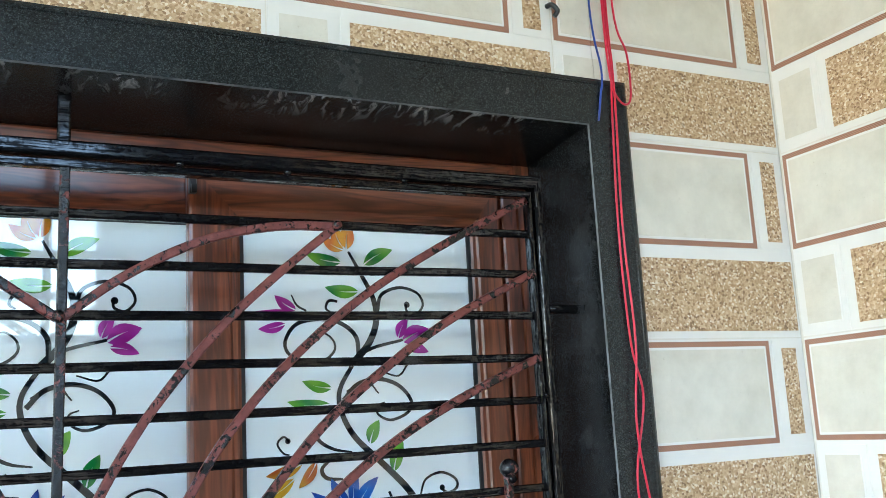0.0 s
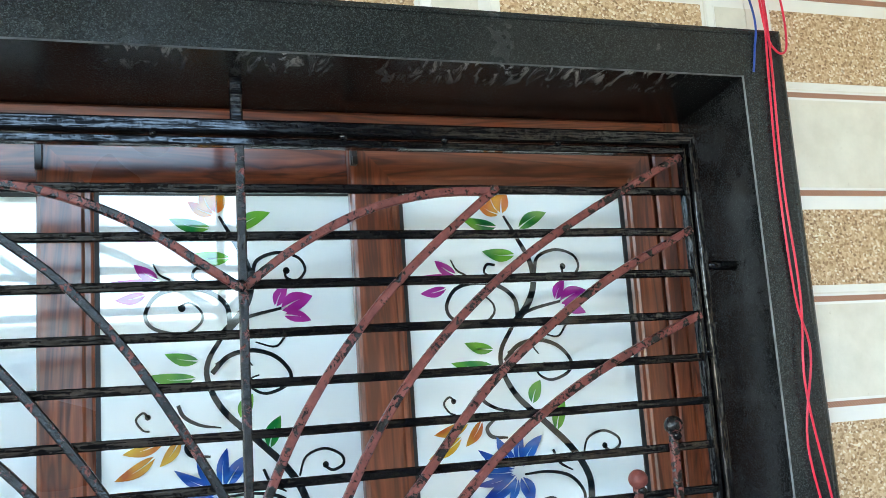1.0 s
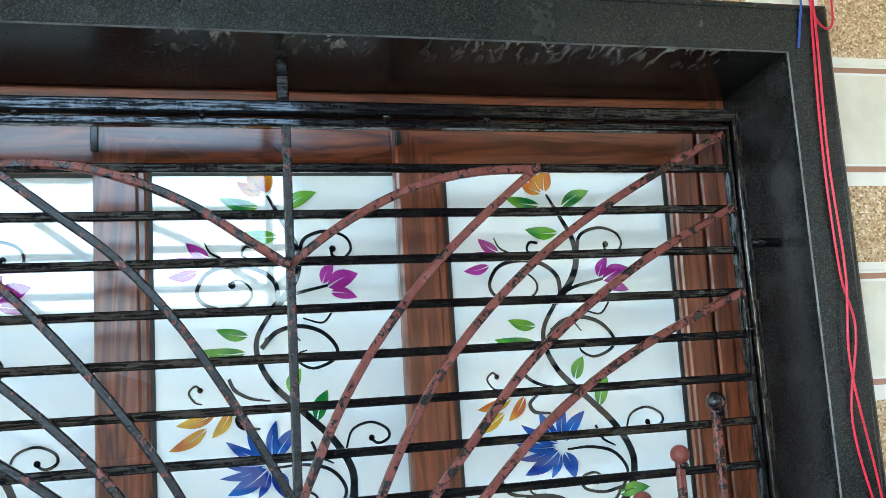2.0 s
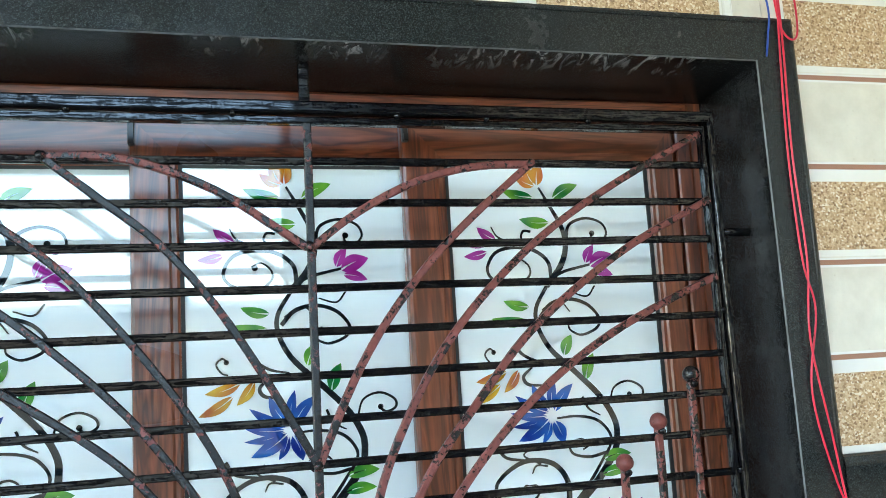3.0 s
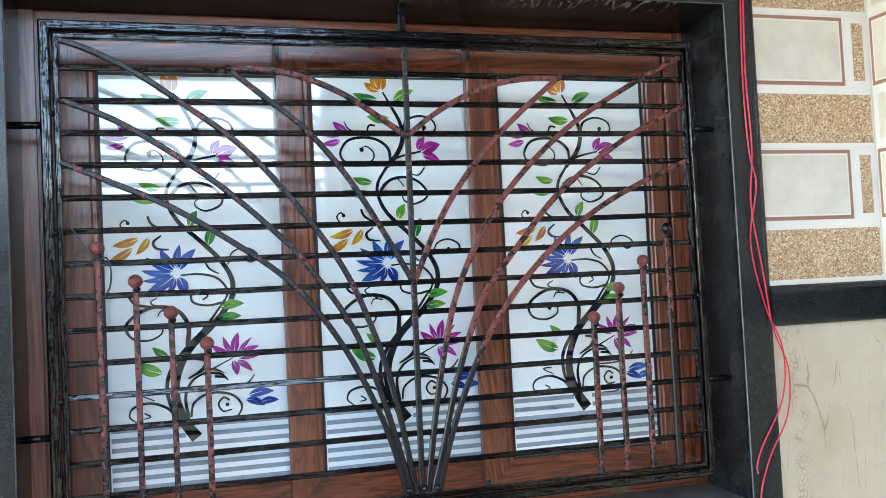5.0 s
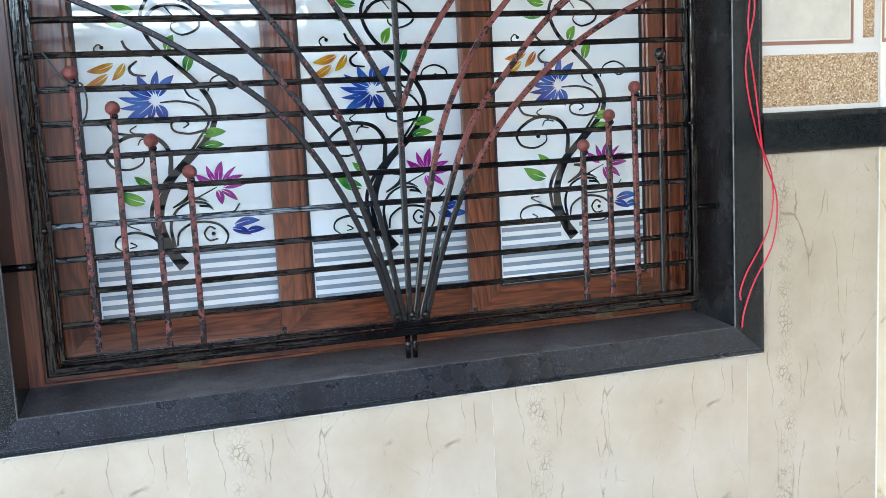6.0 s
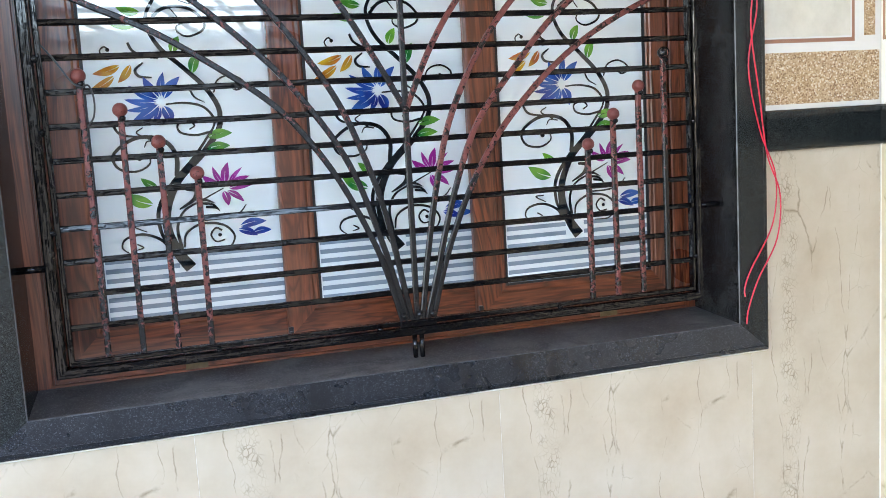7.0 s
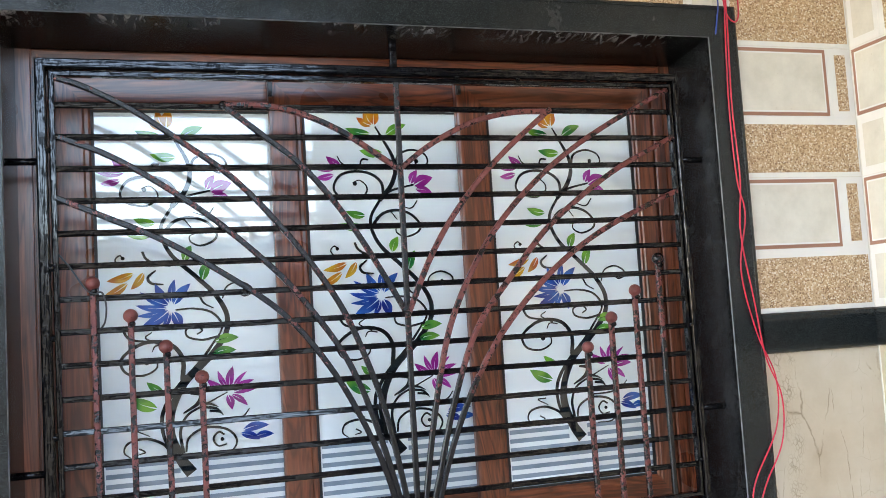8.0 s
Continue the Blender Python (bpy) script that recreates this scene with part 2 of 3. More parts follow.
ARRIS = make_plain("ground_granite_edge", (0.085, 0.09, 0.095), 0.45, 0.7, 35)
SOFFIT, REVEAL = make_shaded_lining("wiped_shaded_granite", 0.9), make_shaded_lining("shaded_granite", 0.0)
GRANITE, SILL_STONE, SILL_FRONT = make_granite(), make_sill_granite(), make_sill_front()
WOOD_X, WOOD_Z = make_wood("walnut_laminate_level", 0), make_wood("walnut_laminate_upright", 2)
BLACK, BLACK_UPRIGHT = make_black_paint("black_gloss_paint", (24.0, 190.0, 400.0)), make_black_paint("black_gloss_paint_upright", (400.0, 190.0, 24.0))
RED, RED_WORN, RED_DARK, RED_SPECKLED, RED_CLEAN = make_primer("red_primer", 0.015), make_primer("red_primer_worn", 0.06), make_primer("red_primer_blackened", 0.105), make_primer("red_primer_speckled", 0.03, 0.04), make_primer("red_primer_clean", -0.05, 0.0)
WHITE_GLAZE = make_plain("white_glaze", (0.80, 0.775, 0.72), 0.3, 0.03, 12)
CREAM, SAND, BROWN = make_cream_panel(), make_sand_panel(), make_brown_border()
MARBLE = make_marble()
GROUT = make_plain("white_grout", (0.74, 0.70, 0.62), 0.8, 0.08, 40)
PLASTER = make_plain("pale_plaster", (0.70, 0.68, 0.63), 0.85, 0.06, 6, relief=0.001)
# unseen floor, toned dark to keep the bars' reflections black
PAVING = make_plain("grey_floor_tile", (0.042, 0.040, 0.037), 0.5, 0.15, 5)
YARD_WALL = make_plain("dark_reflection_wall", (0.08, 0.077, 0.07), 0.9, 0.2, 3)
# dark only so that the glass and bars mirror less light
FAR_WALL = make_plain("dark_far_wall", (0.045, 0.046, 0.040), 0.9, 0.3, 2)
# the yard's shade is put into this tone, so reflections stay dark
EARTH = make_plain("shaded_earth", (0.042, 0.036, 0.027), 0.95, 0.25, 1.5)
RUBBER = make_plain("black_rubber", (0.012, 0.012, 0.013), 0.5, 0.2, 60)
CLIP = make_plain("black_plastic", (0.015, 0.015, 0.016), 0.3, 0.2, 60)
RED_WIRE = make_plain("red_wire_sheath", (0.62, 0.012, 0.045), 0.32, 0.10, 40)
BLUE_WIRE = make_plain("blue_wire_sheath", (0.015, 0.06, 0.33), 0.35, 0.15, 40)
DARK_WIRE = make_plain("dark_wire", (0.02, 0.02, 0.02), 0.4, 0.3, 60)
BRASS = make_plain("tarnished_brass", (0.16, 0.11, 0.05), 0.45, 0.3, 60)
GLASS = make_glass()
INK = make_print("charcoal_print", (0.006, 0.010, 0.013), (0.014, 0.021, 0.025))
GREEN = make_print("green_print", (0.010, 0.16, 0.035), (0.16, 0.40, 0.035))
AMBER = make_print("amber_print", (0.50, 0.115, 0.015), (0.60, 0.33, 0.015))
YELLOW = make_print("yellow_print", (0.42, 0.095, 0.015), (0.62, 0.40, 0.03))
PINK = make_print("magenta_print", (0.27, 0.012, 0.20), (0.40, 0.045, 0.32))
BLUE = make_print("blue_print", (0.010, 0.025, 0.22), (0.025, 0.12, 0.42))
STRIPE = make_print("grey_stripe_print", (0.22, 0.28, 0.33), (0.27, 0.33, 0.385))


# ---------------------------------------------------------------- shaping tools
def mesh_of(name, bm, *mats):
    me = bpy.data.meshes.new(name)
    bm.normal_update()
    bm.to_mesh(me)
    bm.free()
    for m in mats:
        me.materials.append(m)
    return me


def part(name, bm, material, parent, label=""):
    ob = new(name, mesh_of(name, bm, *(material if isinstance(material, tuple) else (material,))))
    ob.parent = parent
    return tagged(ob, label)


def thing(name, label, category, kind="", group=""):
    return tagged(new(name), label, category, group, kind)


def add_box(bm, x0, x1, y0, y1, z0, z1, mat=0):
    v = [bm.verts.new((x, y, z)) for x in (x0, x1) for y in (y0, y1) for z in (z0, z1)]
    for ids in ((0, 1, 3, 2), (4, 6, 7, 5), (0, 4, 5, 1), (2, 3, 7, 6), (0, 2, 6, 4), (1, 5, 7, 3)):
        bm.faces.new([v[i] for i in ids]).material_index = mat
    return v


def box(x0, x1, y0, y1, z0, z1, bevel=0.0, segments=2):
    bm = bmesh.new()
    add_box(bm, x0, x1, y0, y1, z0, z1)
    if bevel:
        bmesh.ops.bevel(bm, geom=bm.edges[:], offset=bevel, segments=segments, affect="EDGES", profile=0.5)
    return bm


def spline(points, steps=6):
    """Catmull-Rom through the points, of any dimension."""
    p = [Vector(q) for q in points]
    p = [p[0] * 2 - p[1]] + p + [p[-1] * 2 - p[-2]]
    out = []
    for a, b, c, d in zip(p, p[1:], p[2:], p[3:]):
        for k in range(steps):
            t = k / steps
            out.append(0.5 * (2 * b + (c - a) * t + (2 * a - 5 * b + 4 * c - d) * t * t + (3 * b - a - 3 * c + d) * t ** 3))
    return out + [p[-2]]


def flat_bar(points, half, y0, y1, bm=None, wobble=0.0):
    """A bar of rectangular section, with eased edges, along points (x, z)."""
    bm = bm or bmesh.new()
    e = min(half, (y1 - y0) / 2) * 0.35
    section = [(-half, y0 + e), (-half + e, y0), (half - e, y0), (half, y0 + e), (half, y1 - e), (half - e, y1), (-half + e, y1), (-half, y1 - e)]
    rings = []
    for i, q in enumerate(points):
        d = (points[min(i + 1, len(points) - 1)] - points[max(i - 1, 0)]).normalized()
        side = Vector((d.y, -d.x))
        j = 1 + wobble * (noise.noise((q.x * 31, q.y * 31, 5.0)))
        rings.append([bm.verts.new((q.x + side.x * u * j, y, q.y + side.y * u * j)) for u, y in section])
    for a, b in zip(rings, rings[1:]):
        for k in range(8):
            bm.faces.new((a[k], a[(k + 1) % 8], b[(k + 1) % 8], b[k]))
    bm.faces.new(rings[0])
    bm.faces.new(rings[-1][::-1])
    bmesh.ops.recalc_face_normals(bm, faces=bm.faces[:])
    for f in bm.faces:
        f.smooth = False
    return bm


def tube(points, radius, sides=8, bm=None):
    """A round wire through points (x, y, z)."""
    bm = bm or bmesh.new()
    rings = []
    for i, q in enumerate(points):
        d = (points[min(i + 1, len(points) - 1)] - points[max(i - 1, 0)]).normalized()
        a = d.cross(Vector((0.13, 1, 0.21))).normalized()
        b = d.cross(a)
        rings.append([bm.verts.new(q + radius * (a * math.cos(w) + b * math.sin(w))) for w in (2 * math.pi * k / sides for k in range(sides))])
    for a, b in zip(rings, rings[1:]):
        for k in range(sides):
            bm.faces.new((a[k], a[(k + 1) % sides], b[(k + 1) % sides], b[k])).smooth = True
    bm.faces.new(rings[0])
    bm.faces.new(rings[-1][::-1])
    bmesh.ops.recalc_face_normals(bm, faces=bm.faces[:])
    return bm


def ring_side(rect, widths, profile, side):
    """One mitred side of a border round rect (x0, x1, z0, z1). The profile is a closed loop of (u, y), u being the share
    of that side's width, out from the rect's edge (below 0: inwards)."""
    x0, x1, z0, z1 = rect
    wl, wr, wb, wt = widths
    bm = bmesh.new()
    ends = []
    for end in (0, 1):
        row = []
        for u, y in profile:
            left, right, low, high = x0 - u * wl, x1 + u * wr, z0 - u * wb, z1 + u * wt
            if side in ("left", "right"):
                row.append(bm.verts.new((left if side == "left" else right, y, high if end else low)))
            else:
                row.append(bm.verts.new((right if end else left, y, low if side == "bottom" else high)))
        ends.append(row)
    n = len(profile)
    for k in range(n):
        bm.faces.new((ends[0][k], ends[0][(k + 1) % n], ends[1][(k + 1) % n], ends[1][k]))
    bm.faces.new(ends[0])
    bm.faces.new(ends[1][::-1])
    bmesh.ops.recalc_face_normals(bm, faces=bm.faces[:])
    return bm


# ---------------------------------------------------------------- the setting
OPEN = (-0.764, 0.7085, 0.896, 1.996)      # clear opening between the granite linings
WALL_Y, CORNER_X = -0.054, 1.111          # faces of the tiling
BAND_Z = (1.273, 1.3636)

ground = tagged(new("ground", mesh_of("ground", box(-60, 60, -60, 60, -0.30, -0.12), EARTH)), "unseen earth beyond the porch, yard shade put into its dark colour", "ground", kind="structure")
floor = tagged(new("floor", mesh_of("floor", box(-4.8, CORNER_X + 0.15, -3.9, 0.2, -0.119, 0.0), PAVING)), "grey tiled porch floor", "floor", kind="structure")
# ceiling added out of view, sized to stop the sun and frame reflected sky
ceiling = tagged(new("ceiling", mesh_of("ceiling", box(-4.6, CORNER_X + 0.2, -2.92, 0.25, 2.86, 3.0), PLASTER)), "unseen pale ceiling added to block the sun and bound the sky's reflection", "ceiling", kind="structure")

bm = bmesh.new()
core = WALL_Y + 0.0007
lip = 0.022
add_box(bm, -4.6, OPEN[0] - lip, core, 0.24, 0.001, 2.859)
add_box(bm, OPEN[1] + lip, CORNER_X + 0.2, core, 0.24, 0.001, 2.859)
add_box(bm, OPEN[0] - lip, OPEN[1] + lip, core, 0.24, 0.001, OPEN[2] - lip)
add_box(bm, OPEN[0] - lip, OPEN[1] + lip, core, 0.24, OPEN[3] + lip, 2.859)
wall_north = tagged(new("wall_north", mesh_of("wall_north", bm, GROUT)), "porch wall clad in patterned tiles above cream marble tiles", "wall", kind="structure")
wall_east = tagged(new("wall_east", mesh_of("wall_east", box(CORNER_X + 0.0007, CORNER_X + 0.2, -2.7, core - 0.001, 0.001, 2.859), GROUT)), "side porch wall clad in patterned tiles above marble", "wall", kind="structure")
# added out of view; its dark face keeps reflections at the right dim
wall_south = tagged(new("wall_south", mesh_of("wall_south", box(0.36, CORNER_X + 0.2, -2.9, -2.701, 0.001, 2.859), YARD_WALL)), "dark unseen wall added behind the viewpoint to dim reflections at the right", "wall", kind="structure")
# added out of view to hide the low sky from the lower panes
wall_far = tagged(new("wall_far", mesh_of("wall_far", box(-12, 9, -9.3, -9.0, -0.119, 2.6), FAR_WALL)), "dark unseen wall added across the yard to block low sky from reflections", "wall", kind="structure")
room = tagged(new("wall_inner", mesh_of("wall_inner", box(-1.0, 1.0, 0.241, 0.26, 0.7, 2.2), PLASTER)), "plain inner wall behind the window", "wall", kind="structure")

# granite lining and architrave, four mitred pieces
WIDTHS = (0.087, 0.0815, 0.0706, 0.0794)
LINING = [(0.0, 0.094), (0.0, -0.0698), (0.024, -0.0718), (0.79, -0.0718), (0.805, -0.0700), (0.83, -0.0700), (0.845, -0.0718), (0.90, -0.0710), (0.96, -0.0680), (1.0, -0.0610), (1.0, -0.0445), (0.24, -0.0445), (0.24, 0.094)]
surround = thing("window_surround", "polished black granite lining and architrave round the window", "window surround", kind="structure")
for side in ("left", "right", "bottom", "top"):
    bm = ring_side(OPEN, WIDTHS, LINING, side)
    bm.faces.ensure_lookup_table()
    # sill: dusty top, front face in the stone with painted sky sheen
    if side == "bottom":
        for f in bm.faces:
            f.material_index = 1 if f.normal.z > 0.7 and f.calc_center_median().y > -0.066 else 2 if f.normal.y < -0.3 else 0
    bm.faces[1].material_index = 3
    # underside and reveals take the darker copy, with their shade in its colour
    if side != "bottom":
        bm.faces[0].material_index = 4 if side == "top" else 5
    for v in bm.verts:                                     # the lining narrows towards the window
        if v.co.y > 0.09:
            if abs(v.co.z - OPEN[2]) < 1e-4:
                v.co.z += 0.013
            elif abs(v.co.z - OPEN[3]) < 1e-4:
                v.co.z -= 0.021
            if abs(v.co.x - OPEN[1]) < 1e-4:
                v.co.x -= 0.0075
            elif abs(v.co.x - OPEN[0]) < 1e-4:
                v.co.x += 0.004
    part({"bottom": "sill", "top": "head"}.get(side, "jamb"), bm, (GRANITE, SILL_STONE, SILL_FRONT, ARRIS, SOFFIT, REVEAL), surround, "dusty granite sill" if side == "bottom" else "")

low = OPEN[2] - WIDTHS[2]
bead_line = box(OPEN[0] - WIDTHS[0], OPEN[1] + WIDTHS[1], WALL_Y - 0.006, WALL_Y - 0.0003, low - 0.0035, low - 0.0003, 0.001, 1)
tagged(new("trim", mesh_of("trim", bead_line, GROUT)), "thin white cement joint under the granite sill", "trim", kind="structure")

# granite dado band on both walls
BAND = [(0.0, core), (0.0, WALL_Y - 0.006), (0.03, WALL_Y - 0.012), (0.10, WALL_Y - 0.0135), (0.80, WALL_Y - 0.0135), (0.86, WALL_Y - 0.015), (0.96, WALL_Y - 0.012), (1.0, WALL_Y - 0.006), (1.0, core)]


def band(length):
    bm = bmesh.new()
    rows = [[bm.verts.new((x, y - WALL_Y, BAND_Z[0] + u * (BAND_Z[1] - BAND_Z[0]))) for u, y in BAND] for x in (0, length)]
    n = len(BAND)
    for k in range(n):
        bm.faces.new((rows[0][k], rows[0][(k + 1) % n], rows[1][(k + 1) % n], rows[1][k]))
    bm.faces.new(rows[0])
    bm.faces.new(rows[1][::-1])
    bmesh.ops.recalc_face_normals(bm, faces=bm.faces[:])
    return bm


edge_r, edge_l = OPEN[1] + WIDTHS[1], OPEN[0] - WIDTHS[0]
for name, m, length in (("trim", pose(edge_r, WALL_Y, 0), CORNER_X - edge_r), ("trim", pose(-2.6, WALL_Y, 0), edge_l + 2.6), ("trim", pose(CORNER_X, WALL_Y - 0.015, 0, 0, 0, -90), 2.62)):
    ob = tagged(new(name, mesh_of(name, band(length), GRANITE)), "black granite dado band between the two tilings", "trim", kind="structure")
    ob.matrix_basis = m


# ---------------------------------------------------------------- the sliding window
FRAME_Y = 0.094
window = thing("window_1", "brown wood-grain three-track sliding window frame", "window", kind="structure")
INNER = (OPEN[0] + 0.060, OPEN[1] - 0.0615, 0.930, 1.955)
TRACK = [(1.0, FRAME_Y), (0.50, FRAME_Y), (0.47, FRAME_Y + 0.0045), (0.43, FRAME_Y + 0.0045), (0.40, FRAME_Y + 0.0005), (0.06, FRAME_Y + 0.0005), (0.0, FRAME_Y + 0.002), (0.0, 0.0970), (0.30, 0.0970), (0.30, 0.1210), (0.05, 0.1210), (0.05, 0.1230), (0.30, 0.1230), (0.30, 0.1460), (0.05, 0.1460), (0.05, 0.1480), (0.30, 0.1480),
         (0.30, 0.1725), (0.0, 0.1725), (0.0, 0.21), (1.0, 0.21)]
FW = (INNER[0] - OPEN[0] - 0.001, OPEN[1] - INNER[1] - 0.001, INNER[2] - OPEN[2] - 0.001, OPEN[3] - INNER[3] - 0.001)
for side in ("left", "right", "bottom", "top"):
    part("window_frame", ring_side(INNER, FW, TRACK, side), WOOD_Z if side in ("left", "right") else WOOD_X, window)
for x, z0, z1 in ((-0.46, 0.9095, 0.920), (0.47, 0.9095, 0.920)):
    slot = box(x - 0.022, x + 0.022, FRAME_Y - 0.003, FRAME_Y - 0.0002, z0 + 0.004, z1 + 0.006, 0.001)
    part("drain_cap", slot, BRASS, window, "small tarnished drain slot cover")


def leaf_shape(bm, base, tip, width, depth=0.0, slit=0.10, sway=0.12):
    """A pointed leaf in two halves with a fine open vein, in plane mm, on the face y = 0."""
    b, t = Vector(base), Vector(tip)
    along = t - b
    side = Vector((-along.y, along.x)).normalized()
    for sign in (1, -1):
        outer, inner = [], []
        for k in range(9):
            s = k / 8
            spine = b + along * s + side * along.length * sway * math.sin(math.pi * s) * 0.5
            swell = math.sin(math.pi * s ** 0.8) ** 0.85 * width * 0.5
            gap = width * slit * max(0.0, 0.62 - s) * (1 if slit else 0)
            outer.append(spine + side * sign * max(swell, gap))
            inner.append(spine + side * sign * gap)
        loop = outer + inner[-2:0:-1]
        vs = [bm.verts.new((q.x / 1000, depth, q.y / 1000)) for q in loop]
        f = bm.faces.new(vs)
        if f.calc_area() > 0:
            f.normal_update()
            if f.normal.y > 0:
                f.normal_flip()


def stroke(bm, points, w0, w1, wm=None, steps=7):
    """A tapering ink stroke through points in plane mm."""
    pts = spline([(*q, 0) for q in points], steps)
    wm = max(w0, w1) if wm is None else wm
    rows = []
    for i, q in enumerate(pts):
        s = i / (len(pts) - 1)
        w = (w0 * (1 - s) + w1 * s) + (wm - (w0 + w1) / 2) * math.sin(math.pi * s)
        d = pts[min(i + 1, len(pts) - 1)] - pts[max(i - 1, 0)]
        side = Vector((-d.y, d.x, 0)).normalized() * w / 2
        rows.append([bm.verts.new(((q + k * side).x / 1000, 0, (q + k * side).y / 1000)) for k in (1, -1)])
    for a, b in zip(rows, rows[1:]):
        f = bm.faces.new((a[0], a[1], b[1], b[0]))
        f.normal_update()
        if f.normal.y > 0:
            f.normal_flip()


def dot(bm, x, z, r):
    vs = [bm.verts.new(((x + r * math.cos(w)) / 1000, 0, (z + r * math.sin(w)) / 1000)) for w in (2 * math.pi * k / 12 for k in range(12))]
    bm.faces.new(vs)


# the printed vine, in mm from the lower corner of a pane
def vine_main():
    out = []
    out.append(([(160, 818), (178, 786), (197, 749), (201, 715), (188, 682), (161, 652)], (3.5, 11, 9), None))
    out.append(([(163, 654), (140, 616), (141, 584), (161, 547), (203, 507), (243, 466), (266, 425), (267, 388)], (6, 11, 9), None))
    out.append(([(267, 392), (258, 372), (226, 332), (175, 283), (147, 228), (144, 178), (162, 130), (183, 99)], (11, 25, 15), None))
    out.append(([(252, 384), (209, 327), (160, 276), (130, 228), (129, 182), (147, 140)], (4, 6, 8), None))
    out.append(([(168, 140), (163, 185), (179, 218), (218, 238), (262, 259)], (7, 2, 5), None))
    return out


def vine_curls():
    out = []
    out.append(([(203, 728), (211, 754), (241, 765), (270, 757), (279, 739), (267, 725), (252, 729), (250, 740)], (6, 4, 4), None))
    out[-1] = (*out[-1][:2], (252, 739, 5))
    out.append(([(168, 662), (195, 675), (243, 686)], (5, 4), None))
    out.append(([(171, 662), (167, 692), (142, 712), (106, 717), (74, 708), (59, 682), (71, 663), (108, 655), (131, 668), (133, 684), (118, 697), (102, 692)], (7, 2, 5), None))
    out[-1] = (*out[-1][:2], (107, 690, 5))
    out.append(([(140, 743), (127, 744), (122, 733), (130, 727)], (4, 2), None))
    out.append(([(70, 752), (78, 737), (92, 729)], (2, 3), None))
    out.append(([(145, 600), (167, 622), (200, 629), (232, 619), (252, 596), (246, 579), (218, 569), (198, 578), (197, 590), (209, 595)], (7, 2, 5), None))
    out.append(([(205, 640), (233, 633), (249, 650)], (2, 3), None))
    out.append(([(150, 612), (180, 628), (200, 608)], (3, 2), None))
    out.append(([(62, 546), (54, 553), (45, 544), (53, 531), (62, 528)], (3, 2), None))
    out[-1] = (*out[-1][:2], (60, 547, 4))
    out.append(([(99, 560), (107, 544), (128, 532), (155, 527)], (5, 2), None))
    out.append(([(125, 520), (109, 506), (116, 493), (140, 490)], (3, 3, 6), None))
    out.append(([(259, 455), (269, 480), (295, 489), (318, 479), (321, 466), (306, 459), (294, 466)], (3, 4, 4), None))
    out[-1] = (*out[-1][:2], (296, 467, 4.5))
    out.append(([(162, 436), (200, 437), (236, 427), (256, 400), (246, 372)], (3, 4, 5), None))
    out.append(([(210, 468), (220, 448), (240, 436)], (4, 2), None))
    out.append(([(245, 376), (215, 371), (186, 378), (182, 394), (202, 400), (215, 391), (204, 383)], (5, 3, 4), None))
    out.append(([(171, 290), (173, 333), (151, 364), (110, 373), (76, 362), (50, 338), (60, 312), (93, 305), (119, 317), (119, 333), (101, 334)], (10, 2, 6), None))
    out[-1] = (*out[-1][:2], (101, 331, 5.5))
    out.append(([(55, 400), (70, 380), (110, 373)], (5, 3), None))
    out.append(([(113, 392), (100, 381), (128, 366)], (2, 3), None))
    out.append(([(112, 352), (120, 364), (140, 362)], (2, 3), None))
    out.append(([(146, 138), (128, 163), (94, 177), (60, 171), (51, 153), (66, 139)], (6, 2, 5), None))
    out.append(([(80, 158), (92, 150), (78, 146)], (3, 2), None))
    out.append(([(98, 196), (78, 194), (102, 181)], (3, 2), None))
    out.append(([(173, 143), (180, 172), (213, 189), (256, 183), (277, 158), (261, 133), (224, 131)], (4, 2, 5), None))
    out.append(([(252, 172), (240, 178), (229, 165), (238, 150), (256, 152)], (4, 3), None))
    out[-1] = (*out[-1][:2], (247, 163, 4))
    out.append(([(205, 196), (256, 197), (290, 205), (306, 222)], (3, 2, 4), None))
    out.append(([(186, 262), (206, 258), (200, 240), (170, 222)], (5, 3, 9), None))
    for dz in (0, 9, 17):
        out.append(([(206 + dz, 240 - dz), (226 + dz, 237 - dz), (243 + dz / 2, 229 - dz)], (5, 1), None))
    return out


def leaves(rows):
    bm = bmesh.new()
    for k, (base, tip, width) in enumerate(rows):
        leaf_shape(bm, base, tip, width * (0.82 if len(rows) > 5 else 1.0), -0.00012 * k)
    return bm


